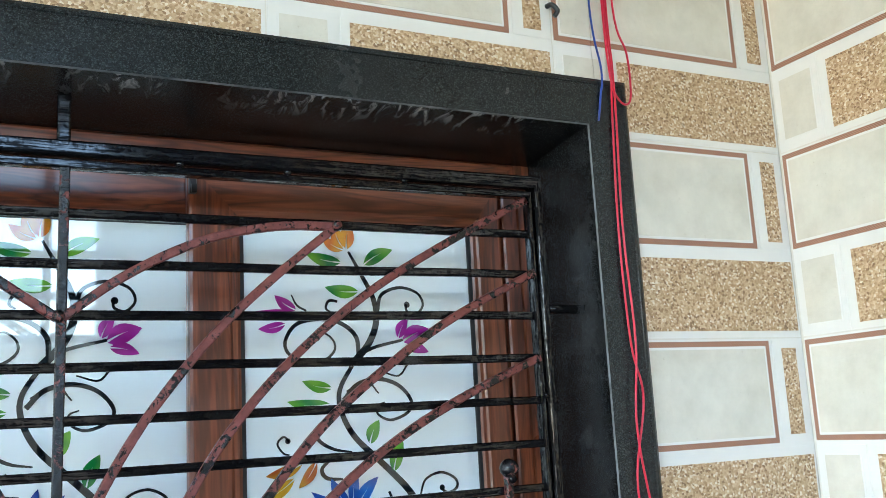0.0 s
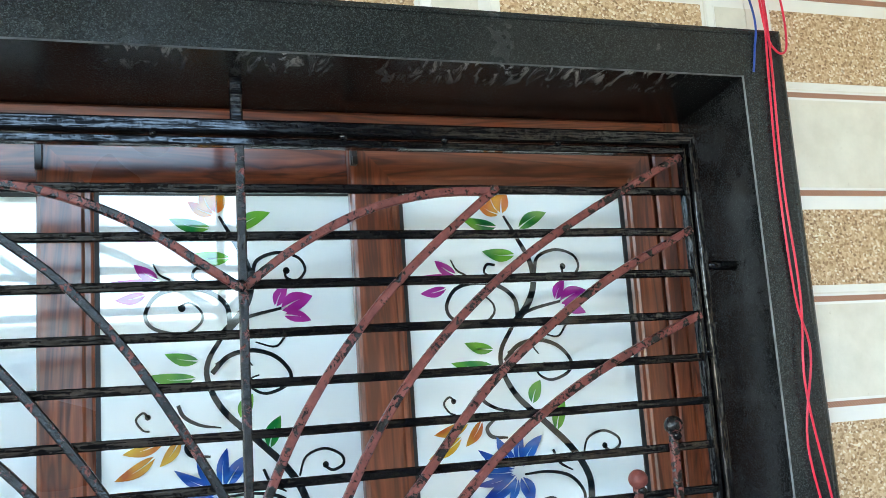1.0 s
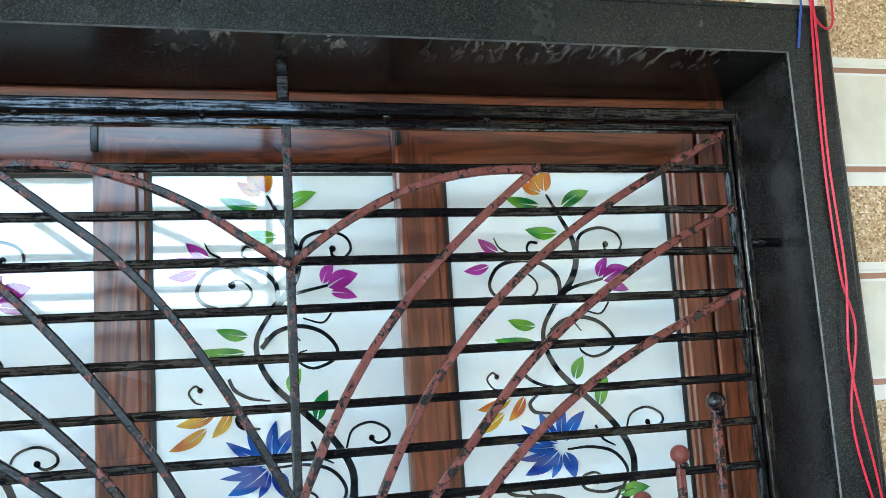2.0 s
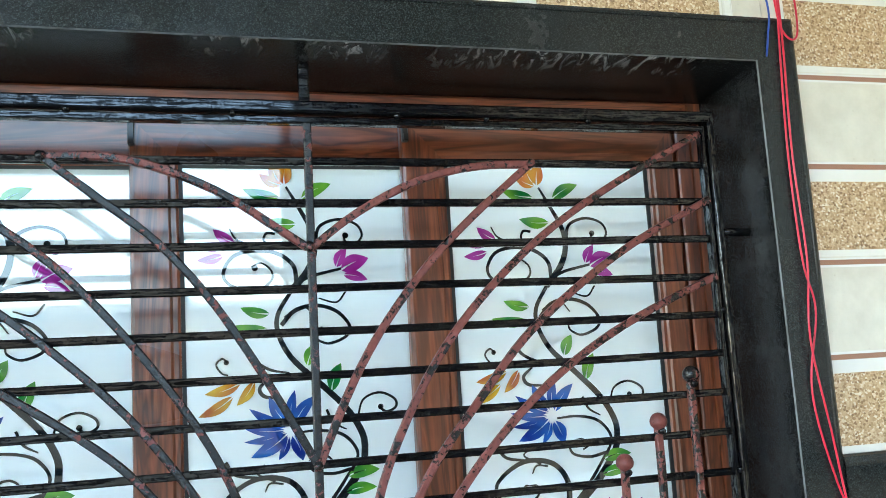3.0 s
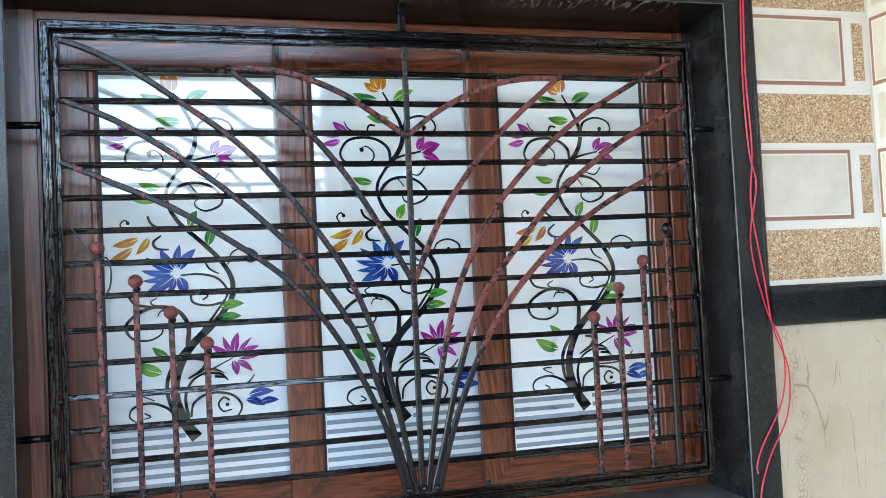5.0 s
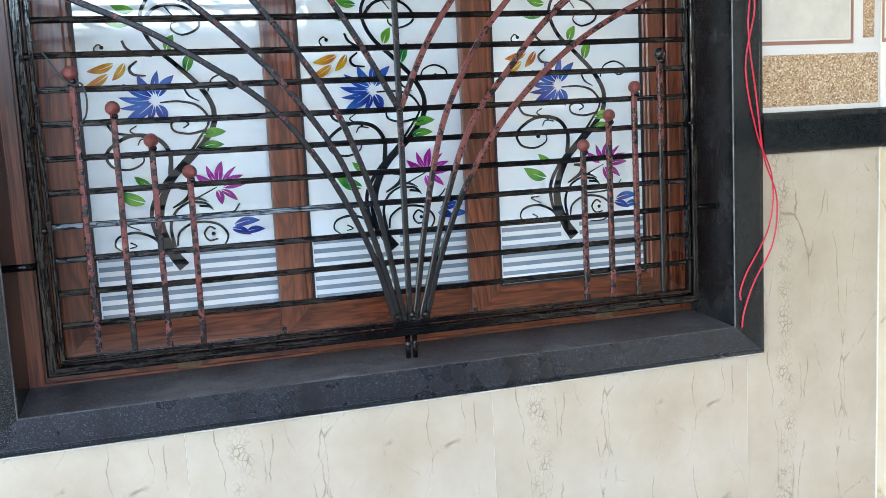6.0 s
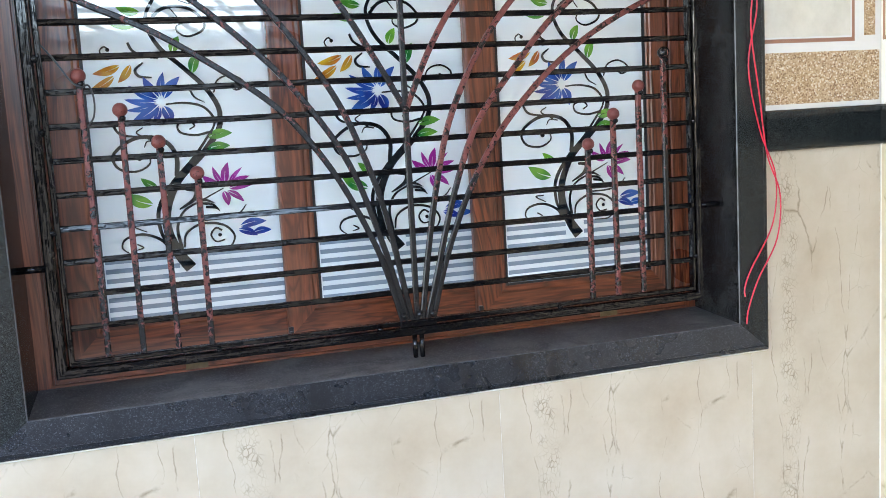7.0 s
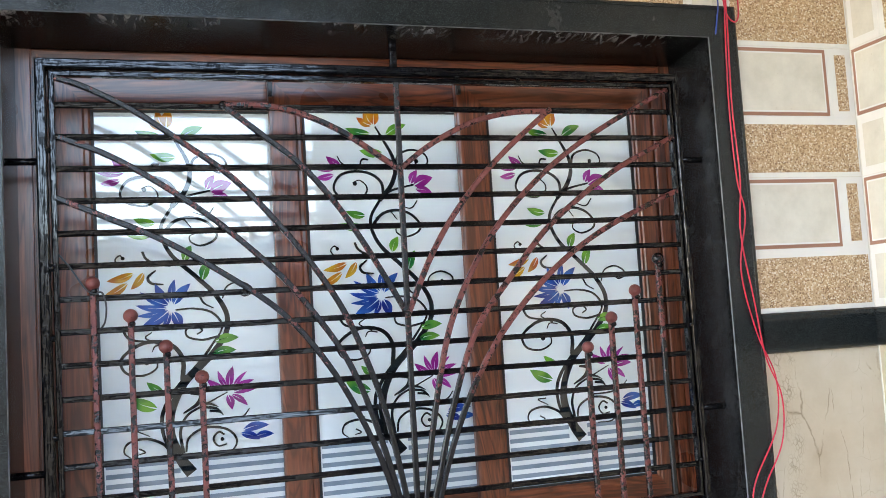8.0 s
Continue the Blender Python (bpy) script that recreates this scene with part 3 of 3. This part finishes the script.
MOTIFS = [
    ("leaf", GREEN, [((147, 801), (92, 814), 19)]), ("leaf", GREEN, [((184, 799), (232, 823), 21)]), ("leaf", GREEN, [((173, 758), (121, 764), 20)]),
    ("leaf", GREEN, [((127, 618), (83, 629), 17)]), ("leaf", GREEN, [((123, 595), (60, 601), 18)]), ("leaf", GREEN, [((183, 537), (199, 570), 20)]), ("leaf", GREEN, [((219, 496), (236, 538), 21)]),
    ("leaf", GREEN, [((240, 366), (290, 372), 20)]), ("leaf", GREEN, [((236, 342), (284, 346), 18)]), ("leaf", GREEN, [((131, 269), (99, 291), 16)]), ("leaf", GREEN, [((118, 236), (63, 262), 25)]),
    ("bud", AMBER, [((152, 820), (118, 838), 17), ((150, 824), (138, 858), 19), ((157, 822), (164, 860), 24)]),
    ("blossom", PINK, [((76, 730), (45, 751), 17), ((70, 727), (12, 727), 15), ((60, 710), (20, 703), 15)]),
    ("blossom", PINK, [((235, 689), (252, 719), 18), ((243, 684), (288, 702), 27), ((247, 676), (285, 667), 17)]),
    ("bud", YELLOW, [((80, 515), (27, 501), 17), ((68, 495), (17, 468), 17), ((101, 516), (74, 482), 16)]),
    ("flower", BLUE, [((148, 446), (92, 476), 19), ((149, 450), (122, 492), 23), ((155, 452), (162, 500), 20), ((159, 448), (194, 490), 24), ((144, 441), (82, 449), 17), ((145, 437), (83, 427), 15), ((148, 435), (93, 404), 27), ((150, 431), (134, 397), 16), ((157, 432), (171, 394), 27)]),
    ("flower", PINK, [((256, 264), (220, 288), 19), ((261, 268), (243, 305), 14), ((266, 268), (275, 312), 21), ((273, 265), (304, 300), 11), ((274, 263), (318, 281), 15), ((274, 258), (322, 262), 20), ((270, 253), (303, 228), 16), ((262, 253), (270, 222), 20)]),
    ("leaf", BLUE, [((291, 178), (346, 184), 18), ((286, 171), (326, 155), 16), ((316, 162), (355, 165), 15)]),
]


def hook_clip(x, z0, z1, y):
    bm = box(x - 0.006, x + 0.004, y - 0.010, y, z0, z1, 0.0015)
    add_box(bm, x - 0.004, x + 0.003, y - 0.014, y - 0.010, z0, z0 + 0.012)
    return bm


def sliding_window(pane, widths, y, label, shift=0.0):
    """A sliding sash: pane (x0, x1, z0, z1), stile and rail widths, the plane of its glass."""
    sash = thing("sliding_window", label, "window", group="sliding windows")
    x0, x1, z0, z1 = pane
    prof = [(0.0, y + 0.0075), (0.0, y - 0.004), (0.06, y - 0.0068), (0.16, y - 0.0068), (0.22, y - 0.0098), (0.92, y - 0.0108), (0.98, y - 0.0095), (1.0, y - 0.005), (1.0, y + 0.0075)]
    for side in ("left", "right", "bottom", "top"):
        upright = side in ("left", "right")
        part("stile" if upright else "rail", ring_side(pane, widths, prof, side), WOOD_Z if upright else WOOD_X, sash)
    glass = part("pane", box(x0 + 0.001, x1 - 0.001, y, y + 0.005, z0 + 0.001, z1 - 0.001), GLASS, sash, "opal white glass printed with a flowering vine")
    for side in ("left", "right", "bottom", "top"):
        part("gasket", ring_side((x0 + 0.0065, x1 - 0.0065, z0 + 0.005, z1 - 0.005), (0.0065, 0.0065, 0.005, 0.005), [(0.0, y - 0.0005), (0.1, y - 0.0030), (0.98, y - 0.0035), (0.98, y - 0.0003)], side), RUBBER, sash)

    def printed(name, bm, mat, label, lift):
        ob = part(name, bm, mat, glass, label)
        ob.matrix_basis = Matrix.Translation((x0 + 0.005 + (0.0 if name == "stripe" else shift), y - lift, z0)) @ Matrix.Diagonal((0.99, 1, 1, 1))
        return ob

    for name, rows, lift in (("vine_stem", vine_main(), 0.0009), ("tendril", vine_curls(), 0.0012)):
        for k, (points, taper, bud) in enumerate(rows):
            bm = bmesh.new()
            stroke(bm, points, *taper)
            if bud:
                dot(bm, *bud)
            printed(name, bm, INK, "", lift + 0.00004 * k)
    for name, mat, rows in MOTIFS:
        printed(name, leaves(rows), mat, "", 0.0015)
    for k in range(7):
        z = 4 + k * 19.6
        gap = (150, 196) if z > 92 else None
        bm = bmesh.new()
        spans = [(4, 366)] if not gap else [(4, gap[0]), (gap[1], 366)]
        for a, b in spans:
            vs = [bm.verts.new((x / 1000, 0, zz / 1000)) for x, zz in ((a, z), (b, z), (b, z + 9.5), (a, z + 9.5))]
            bm.faces.new(vs)
        printed("stripe", bm, STRIPE, "", 0.0006)
    return sash


sash_r = sliding_window((0.224, 0.592, 1.008, 1.868), (0.072, 0.0535, 0.070, 0.074), 0.110, "brown wood-grain sliding window on the outermost track, closed")
part("clip", hook_clip(0.158, 1.897, 1.938, 0.099), CLIP, sash_r, "small black plastic clip")
part("clip", hook_clip(0.158, 0.950, 0.972, 0.099), CLIP, sash_r, "small black plastic clip")
sash_m = sliding_window((-0.1935, 0.179, 1.014, 1.866), (0.071, 0.045, 0.070, 0.074), 0.135, "brown wood-grain sliding window on the middle track, closed")
part("clip", hook_clip(-0.260, 1.892, 1.932, 0.124), CLIP, sash_m, "small black plastic clip")
part("clip", hook_clip(-0.260, 0.950, 0.970, 0.124), CLIP, sash_m, "small black plastic clip")
sash_l = sliding_window((-0.6267, -0.254, 1.011, 1.869), (0.070, 0.045, 0.072, 0.074), 0.160, "brown wood-grain sliding window on the innermost track, closed", -0.010)

# ---------------------------------------------------------------- the iron grille
grille = thing("window_grille", "welded iron grille of fanned bars, black paint over red primer", "window grille")
GR = (-0.681, 0.632, 0.980, 1.894)
OUTER = [(0.40, -0.0125), (0.44, -0.0155), (0.5, -0.017), (0.9, -0.017), (0.96, -0.0155), (1.0, -0.0125), (1.0, 0.009), (0.40, 0.009)]
INNERBAR = [(0.0, -0.008), (0.04, -0.0105), (0.26, -0.0105), (0.31, -0.008), (0.31, 0.006), (0.0, 0.006)]
GW = (0.034, 0.022, 0.031, 0.033)
for side in ("left", "right", "bottom", "top"):
    paint = BLACK_UPRIGHT if side in ("left", "right") else BLACK
    part("frame_bar", ring_side(GR, GW, OUTER, side), paint, grille)
    part("inner_bar", ring_side(GR, GW, INNERBAR, side), paint, grille)


def bead(x, z, r, y=-0.015):
    bm = bmesh.new()
    bmesh.ops.create_icosphere(bm, subdivisions=2, radius=r, matrix=pose(x, y, z))
    for v in bm.verts:
        v.co += Vector((1, 0.6, 1)) * 0.25 * r * noise.noise(v.co * 190)
    for f in bm.faces:
        f.smooth = True
    return bm


# weld beads between the two frames
rng = random.Random(4)
for x, z in ((-0.34, 1.9065), (-0.12, 1.9065), (0.12, 1.9065), (0.26, 1.9065), (0.43, 1.9065), (-0.6945, 1.75), (-0.6945, 1.53), (-0.6945, 1.40), (-0.6945, 1.22), (-0.42, 0.9695), (-0.10, 0.9695), (0.30, 0.9695), (0.6395, 1.60), (0.6395, 1.35), (0.6395, 1.05)):
    part("weld", bead(x, z, rng.uniform(0.005, 0.008), -0.012), BLACK, grille)

for k in range(1, 15):
    z = 1.901 - 0.0615 * k
    pts = [Vector((GR[0] - 0.002 + (GR[1] - GR[0] + 0.004) * i / 24, z + 0.0012 * noise.noise((i * 0.25, k * 3.1, 0)))) for i in range(25)]
    bm = flat_bar(pts, 0.0057, -0.0036, 0.0045, wobble=0.05)
    lean = 0.13 if k < 7 else rng.uniform(-0.17, 0.0)      # each bar was welded in slightly turned
    for v in bm.verts:
        v.co.y -= (v.co.z - z) * lean
    part("crossbar", bm, BLACK, grille)


def mm(points):
    return spline([(x / 1000, z / 1000) for x, z in points], 5)


FAN = [
    ("fan_bar", RED_DARK, [(-683, 1661), (-591, 1620), (-493, 1575), (-392, 1513), (-288, 1438), (-224, 1369), (-161, 1275), (-109, 1169), (-78, 1086), (-51, 982)]),
    ("fan_bar", RED_DARK, [(-676, 1776), (-585, 1739), (-487, 1679), (-387, 1605), (-284, 1510), (-221, 1435), (-158, 1342), (-116, 1249), (-76, 1120), (-41, 982)]),
    ("fan_bar", RED_DARK, [(-680, 1890), (-627, 1872), (-541, 1828), (-452, 1766), (-361, 1697), (-279, 1609), (-206, 1513), (-153, 1427), (-112, 1329), (-72, 1200), (-31, 982)]),
    ("fan_bar", RED_DARK, [(-372, 1841), (-302, 1785), (-228, 1725), (-164, 1652), (-111, 1573), (-57, 1480), (-21, 1413)]),
    ("fan_bar", RED_WORN, [(-372, 1841), (-289, 1841), (-212, 1823), (-134, 1788), (-67, 1743), (-21, 1712)]),
    ("fan_bar", RED, [(326, 1836), (237, 1763), (162, 1692), (89, 1604), (35, 1518), (-15, 1412)]),
    ("fan_bar", RED, [(326, 1836), (247, 1833), (169, 1817), (105, 1791), (42, 1755), (-15, 1712)]),
    ("fan_bar", RED, [(626, 1888), (610, 1881), (474, 1810), (361, 1741), (264, 1662), (181, 1573), (120, 1480), (71, 1376), (40, 1261), (15, 1135), (-9, 982)]),
    ("fan_bar", RED, [(633, 1780), (496, 1713), (396, 1649), (298, 1571), (215, 1477), (147, 1396), (105, 1316), (61, 1190), (30, 1076), (3, 982)]),
    ("fan_bar", RED, [(633, 1655), (504, 1602), (405, 1551), (320, 1492), (237, 1416), (169, 1336), (113, 1245), (71, 1154), (42, 1074), (15, 982)]),
]
for i, (name, mat, pts) in enumerate(FAN):
    part(name, flat_bar(mm(pts), 0.0056, -0.0138 - 0.0004 * (i % 3), -0.0038, wobble=0.08), mat, grille)
part("centre_bar", flat_bar([Vector((-0.020 + 0.005 * i / 12, 0.978 + (1.893 - 0.978) * i / 12)) for i in range(13)], 0.0058, -0.0130, -0.0036), RED_DARK, grille)
part("base_plate", box(-0.058, 0.020, -0.0178, -0.0105, 0.967, 0.981, 0.003), BLACK, grille)
for x, z in ((-0.019, 1.713), (-0.019, 1.409), (-0.372, 1.841), (0.326, 1.836), (-0.048, 0.992), (0.012, 0.991), (-0.016, 0.993)):
    part("weld", bead(x, z, 0.0075), RED_DARK, grille)

# pickets with ball tips
for i, (x, xb, top) in enumerate(((-0.6235, -0.621, 1.498), (-0.558, -0.558, 1.434), (-0.496, -0.494, 1.3725), (-0.432, -0.432, 1.3105), (0.3805, 0.381, 1.3153), (0.4425, 0.443, 1.3762), (0.505, 0.506, 1.4332), (0.5685, 0.568, 1.5015))):
    low, high = 0.982, top - 0.009
    pts = [Vector((xb + (x - xb) * k / 8 + 0.0007 * noise.noise((k * 0.6, i * 5.0, 2))  , low + (high - low) * k / 8)) for k in range(9)]
    picket = part("picket", flat_bar(pts, 0.0056, -0.0142, -0.0036, wobble=0.06), RED_SPECKLED if i != 7 else RED_WORN, grille)
    bm = bmesh.new()
    bmesh.ops.create_uvsphere(bm, u_segments=20, v_segments=14, radius=0.0135, matrix=pose(x, -0.012, top))
    for v in bm.verts:
        if v.co.z < top - 0.008:
            v.co.x, v.co.y = x + (v.co.x - x) * 0.92, -0.012 + (v.co.y + 0.012) * 0.92
    for f in bm.faces:
        f.smooth = True
    part("ball", bm, RED_CLEAN if i != 7 else RED_DARK, picket)
    part("weld", bead(x + 0.003, top - 0.0145, 0.0062), BLACK, picket)

# lugs that pin the grille to the stone
for x in (-0.017,):
    part("lug", box(x - 0.008, x + 0.008, -0.010, 0.004, 1.924, 1.9870, 0.003), BLACK, grille)
for x in (-0.0265, -0.0115):
    part("lug", tube([Vector((x, -0.004, 0.8965)), Vector((x, -0.004, 0.92)), Vector((x, -0.004, 0.949))], 0.0052, 10), BLACK, grille)
for x0, x1, z in ((-0.7635, -0.713, 1.730), (-0.7635, -0.713, 1.156), (0.654, 0.7055, 1.7264), (0.654, 0.7055, 1.162)):
    part("lug", tube([Vector((x0, -0.004, z)), Vector(((x0 + x1) / 2, -0.004, z)), Vector((x1, -0.004, z))], 0.0068, 12), BLACK, grille)

# thin dark wire hooked on the first picket
tie = tagged(new("tie_wire", mesh_of("tie_wire", tube(spline([(-0.682, -0.013, 1.556), (-0.660, -0.016, 1.527), (-0.636, -0.020, 1.489), (-0.620, -0.021, 1.478), (-0.607, -0.021, 1.480), (-0.600, -0.022, 1.455), (-0.603, -0.021, 1.425), (-0.613, -0.020, 1.410)], 6), 0.0017), DARK_WIRE)), "thin dark binding wire hooked round a grille picket", "wire")

# ---------------------------------------------------------------- loose cables
CABLE_Y = -0.0755


def cable(points, mat, name, label, radius=0.0017):
    pts = [(x / 1000, CABLE_Y - d / 1000, z / 1000) for x, z, d in points]
    tagged(new(name, mesh_of(name, tube(spline(pts, 7), radius, 8), mat)), label, "cable", "loose cables")


RED_LABEL = "thin red electric wire hanging loose over the granite"
cable([(767, 2859, -16), (770, 2500, -15), (765, 2202, -14), (757, 2095, 0), (752, 2012, 0), (744, 1836, 1), (748, 1670, 1), (761, 1588, 2), (738, 1463, 1), (765, 1323, 1), (804, 1222, 1), (795, 1114, 1), (737, 1015, 0), (720, 975, 1), (719, 957, 4)], RED_WIRE, "red_cable", RED_LABEL)
cable([(775, 2859, -16), (777, 2500, -15), (769, 2202, -14), (760, 2095, 0), (755, 2012, 5), (749, 1836, 5), (753, 1670, 6), (742, 1545, 6), (761, 1400, 6), (779, 1270, 6), (813, 1180, 4), (803, 1080, 5), (753, 994, 5), (729, 930, 2), (724, 894, 0)], RED_WIRE, "red_cable", RED_LABEL)
cable([(783, 2859, -16), (785, 2500, -15), (781, 2202, -13), (794, 2120, -5), (790, 2050, 1), (777, 2033, 2), (759, 2048, 3), (751, 2090, 3), (760, 2202, -12), (763, 2500, -15), (759, 2859, -16)], RED_WIRE, "red_cable", "red electric wire hanging down in a loop")
cable([(747, 2859, -16), (743, 2500, -15), (737, 2197, -14), (739, 2085, 0), (733, 2040, 0), (726, 2003, 0)], BLUE_WIRE, "blue_cable", "short blue electric wire with a cut end")
stub = tagged(new("cable_stub", mesh_of("cable_stub", tube(spline([(0.662, WALL_Y + 0.004, 2.186), (0.664, WALL_Y - 0.012, 2.184), (0.671, WALL_Y - 0.016, 2.174), (0.667, WALL_Y - 0.012, 2.165)], 5), 0.004), CLIP)), "short black cable stub poking from the tiling", "cable")

# ---------------------------------------------------------------- wall tiles
TILE_W, TILE_H = 0.445, 0.3115
HALF = 0.1425


def tile_mesh(cx0, cx1, cz0, cz1):
    """A patterned wall tile, cut to the given span of its own width and height. Local x along the wall, -y out of it."""
    bm = bmesh.new()

    def slab(x0, x1, z0, z1, y, mat, slope=0.0006):
        x0, x1, z0, z1 = max(x0, cx0), min(x1, cx1), max(z0, cz0), min(z1, cz1)
        if x1 - x0 < 0.003 or z1 - z0 < 0.003:
            return
        v = add_box(bm, x0, x1, y, 0.008, z0, z1, mat)
        for q in v:
            if q.co.y == y or abs(q.co.y - y) < 1e-7:
                q.co.x += slope if q.co.x < (x0 + x1) / 2 else -slope
                q.co.z += slope if q.co.z < (z0 + z1) / 2 else -slope

    g = 0.0006
    slab(g, TILE_W - g, g, TILE_H - g, 0.0, 0)
    # upper course: a bordered cream block, then a narrow grain strip
    b0, b1, t0, t1 = 0.003, 0.370, HALF + 0.003, TILE_H - 0.004
    slab(b0, b1, t0, t1, -0.0012, 2)
    slab(b0 + 0.0085, b1 - 0.0085, t0 + 0.0085, t1 - 0.0085, -0.0020, 0)
    slab(b0 + 0.0125, b1 - 0.0125, t0 + 0.0125, t1 - 0.0125, -0.0027, 1)
    slab(0.376, 0.4425, t0, t1, -0.0009, 0)
    slab(0.395, 0.427, t0 + 0.012, t1 - 0.012, -0.0016, 3)
    # lower course: a small cream block, then a wide grain block
    t0, t1 = 0.002, HALF - 0.003
    slab(0.003, 0.098, t0, t1, -0.0009, 0)
    slab(0.015, 0.086, t0 + 0.016, t1 - 0.014, -0.0020, 0)
    slab(0.0165, 0.0845, t0 + 0.0175, t1 - 0.0155, -0.0026, 1)
    slab(0.103, 0.4425, t0, t1, -0.0009, 0)
    slab(0.116, 0.4385, t0 + 0.009, t1 - 0.014, -0.0019, 3)
    return mesh_of("tile", bm, WHITE_GLAZE, CREAM, BROWN, SAND)


TILES = {}


def lay_tile(parent, m, cut):
    key = tuple(round(c, 4) for c in cut)
    if key not in TILES:
        TILES[key] = tile_mesh(*cut)
    ob = new("tile", TILES[key])
    ob.parent, ob.matrix_basis = parent, m


GRID_X = 0.6675 - 8 * TILE_W
for row in range(6):
    z = BAND_Z[1] + row * TILE_H
    top = min(TILE_H, 2.858 - z)
    if top < 0.02:
        continue
    for col in range(9):
        x = GRID_X + col * TILE_W
        c0, c1, low = 0.0, min(TILE_W, CORNER_X - x), 0.0
        spans = [(c0, c1, low)]
        right, left = OPEN[1] + 0.03 - x, OPEN[0] - 0.03 - x
        if z < OPEN[3]:
            if z + TILE_H > OPEN[3] + 0.03:
                low = OPEN[3] + 0.035 - z
                spans = [(c0, c1, low)] if right > 0 and left < TILE_W else spans
                if 0 < right < c1:
                    spans = [(c0, right, low), (right, c1, 0.0)]
                elif 0 < left < c1:
                    spans = [(c0, left, 0.0), (left, c1, low)]
            elif right >= c1 and left <= 0:
                spans = []
            elif 0 < right < c1:
                spans = [(right, c1, 0.0)]
            elif 0 < left < c1:
                spans = [(c0, left, 0.0)]
        for a, b, lo in spans:
            if b - a > 0.004:
                lay_tile(wall_north, pose(x, WALL_Y, z), (a, b, lo, top))
    for col in range(6):
        c1 = min(TILE_W, 2.63 - col * TILE_W)
        lay_tile(wall_east, pose(CORNER_X, WALL_Y - 0.004 - col * TILE_W, z, 0, 0, -90), (0.0, c1, 0.0, top))

# marble tiles below the band
SLAB_W = 0.618
SLABS = {}


def lay_marble(parent, m, x0, x1, z0, z1):
    key = tuple(round(c, 4) for c in (x0, x1, z0, z1))
    if key not in SLABS:
        bm = box(x0 + 0.0004, x1 - 0.0004, 0.0, 0.008, z0 + 0.0004, z1 - 0.0004, 0.0006, 1)
        SLABS[key] = mesh_of("marble_tile", bm, MARBLE)
    ob = new("marble_tile", SLABS[key])
    ob.parent, ob.matrix_basis = parent, m


for col in range(-5, 3):
    x = -0.4835 + col * SLAB_W
    a, b = 0.0, min(SLAB_W, CORNER_X - x)
    lo, hi = OPEN[0] - 0.03 - x, OPEN[1] + 0.03 - x
    z_top = OPEN[2] - 0.03
    if b <= lo or a >= hi:
        lay_marble(wall_north, pose(x, WALL_Y, 0), a, b, 0.085, BAND_Z[0])
        continue
    if a < lo:
        lay_marble(wall_north, pose(x, WALL_Y, 0), a, lo + 0.0018, 0.085, BAND_Z[0])
        a = lo
    if b > hi:
        lay_marble(wall_north, pose(x, WALL_Y, 0), hi - 0.0018, b, 0.085, BAND_Z[0])
        b = hi
    lay_marble(wall_north, pose(x, WALL_Y, 0), a, b, 0.085, z_top)
for col in range(5):
    lay_marble(wall_east, pose(CORNER_X, WALL_Y - 0.004 - col * SLAB_W, 0, 0, 0, -90), 0.0, min(SLAB_W, 2.63 - col * SLAB_W), 0.085, BAND_Z[0])
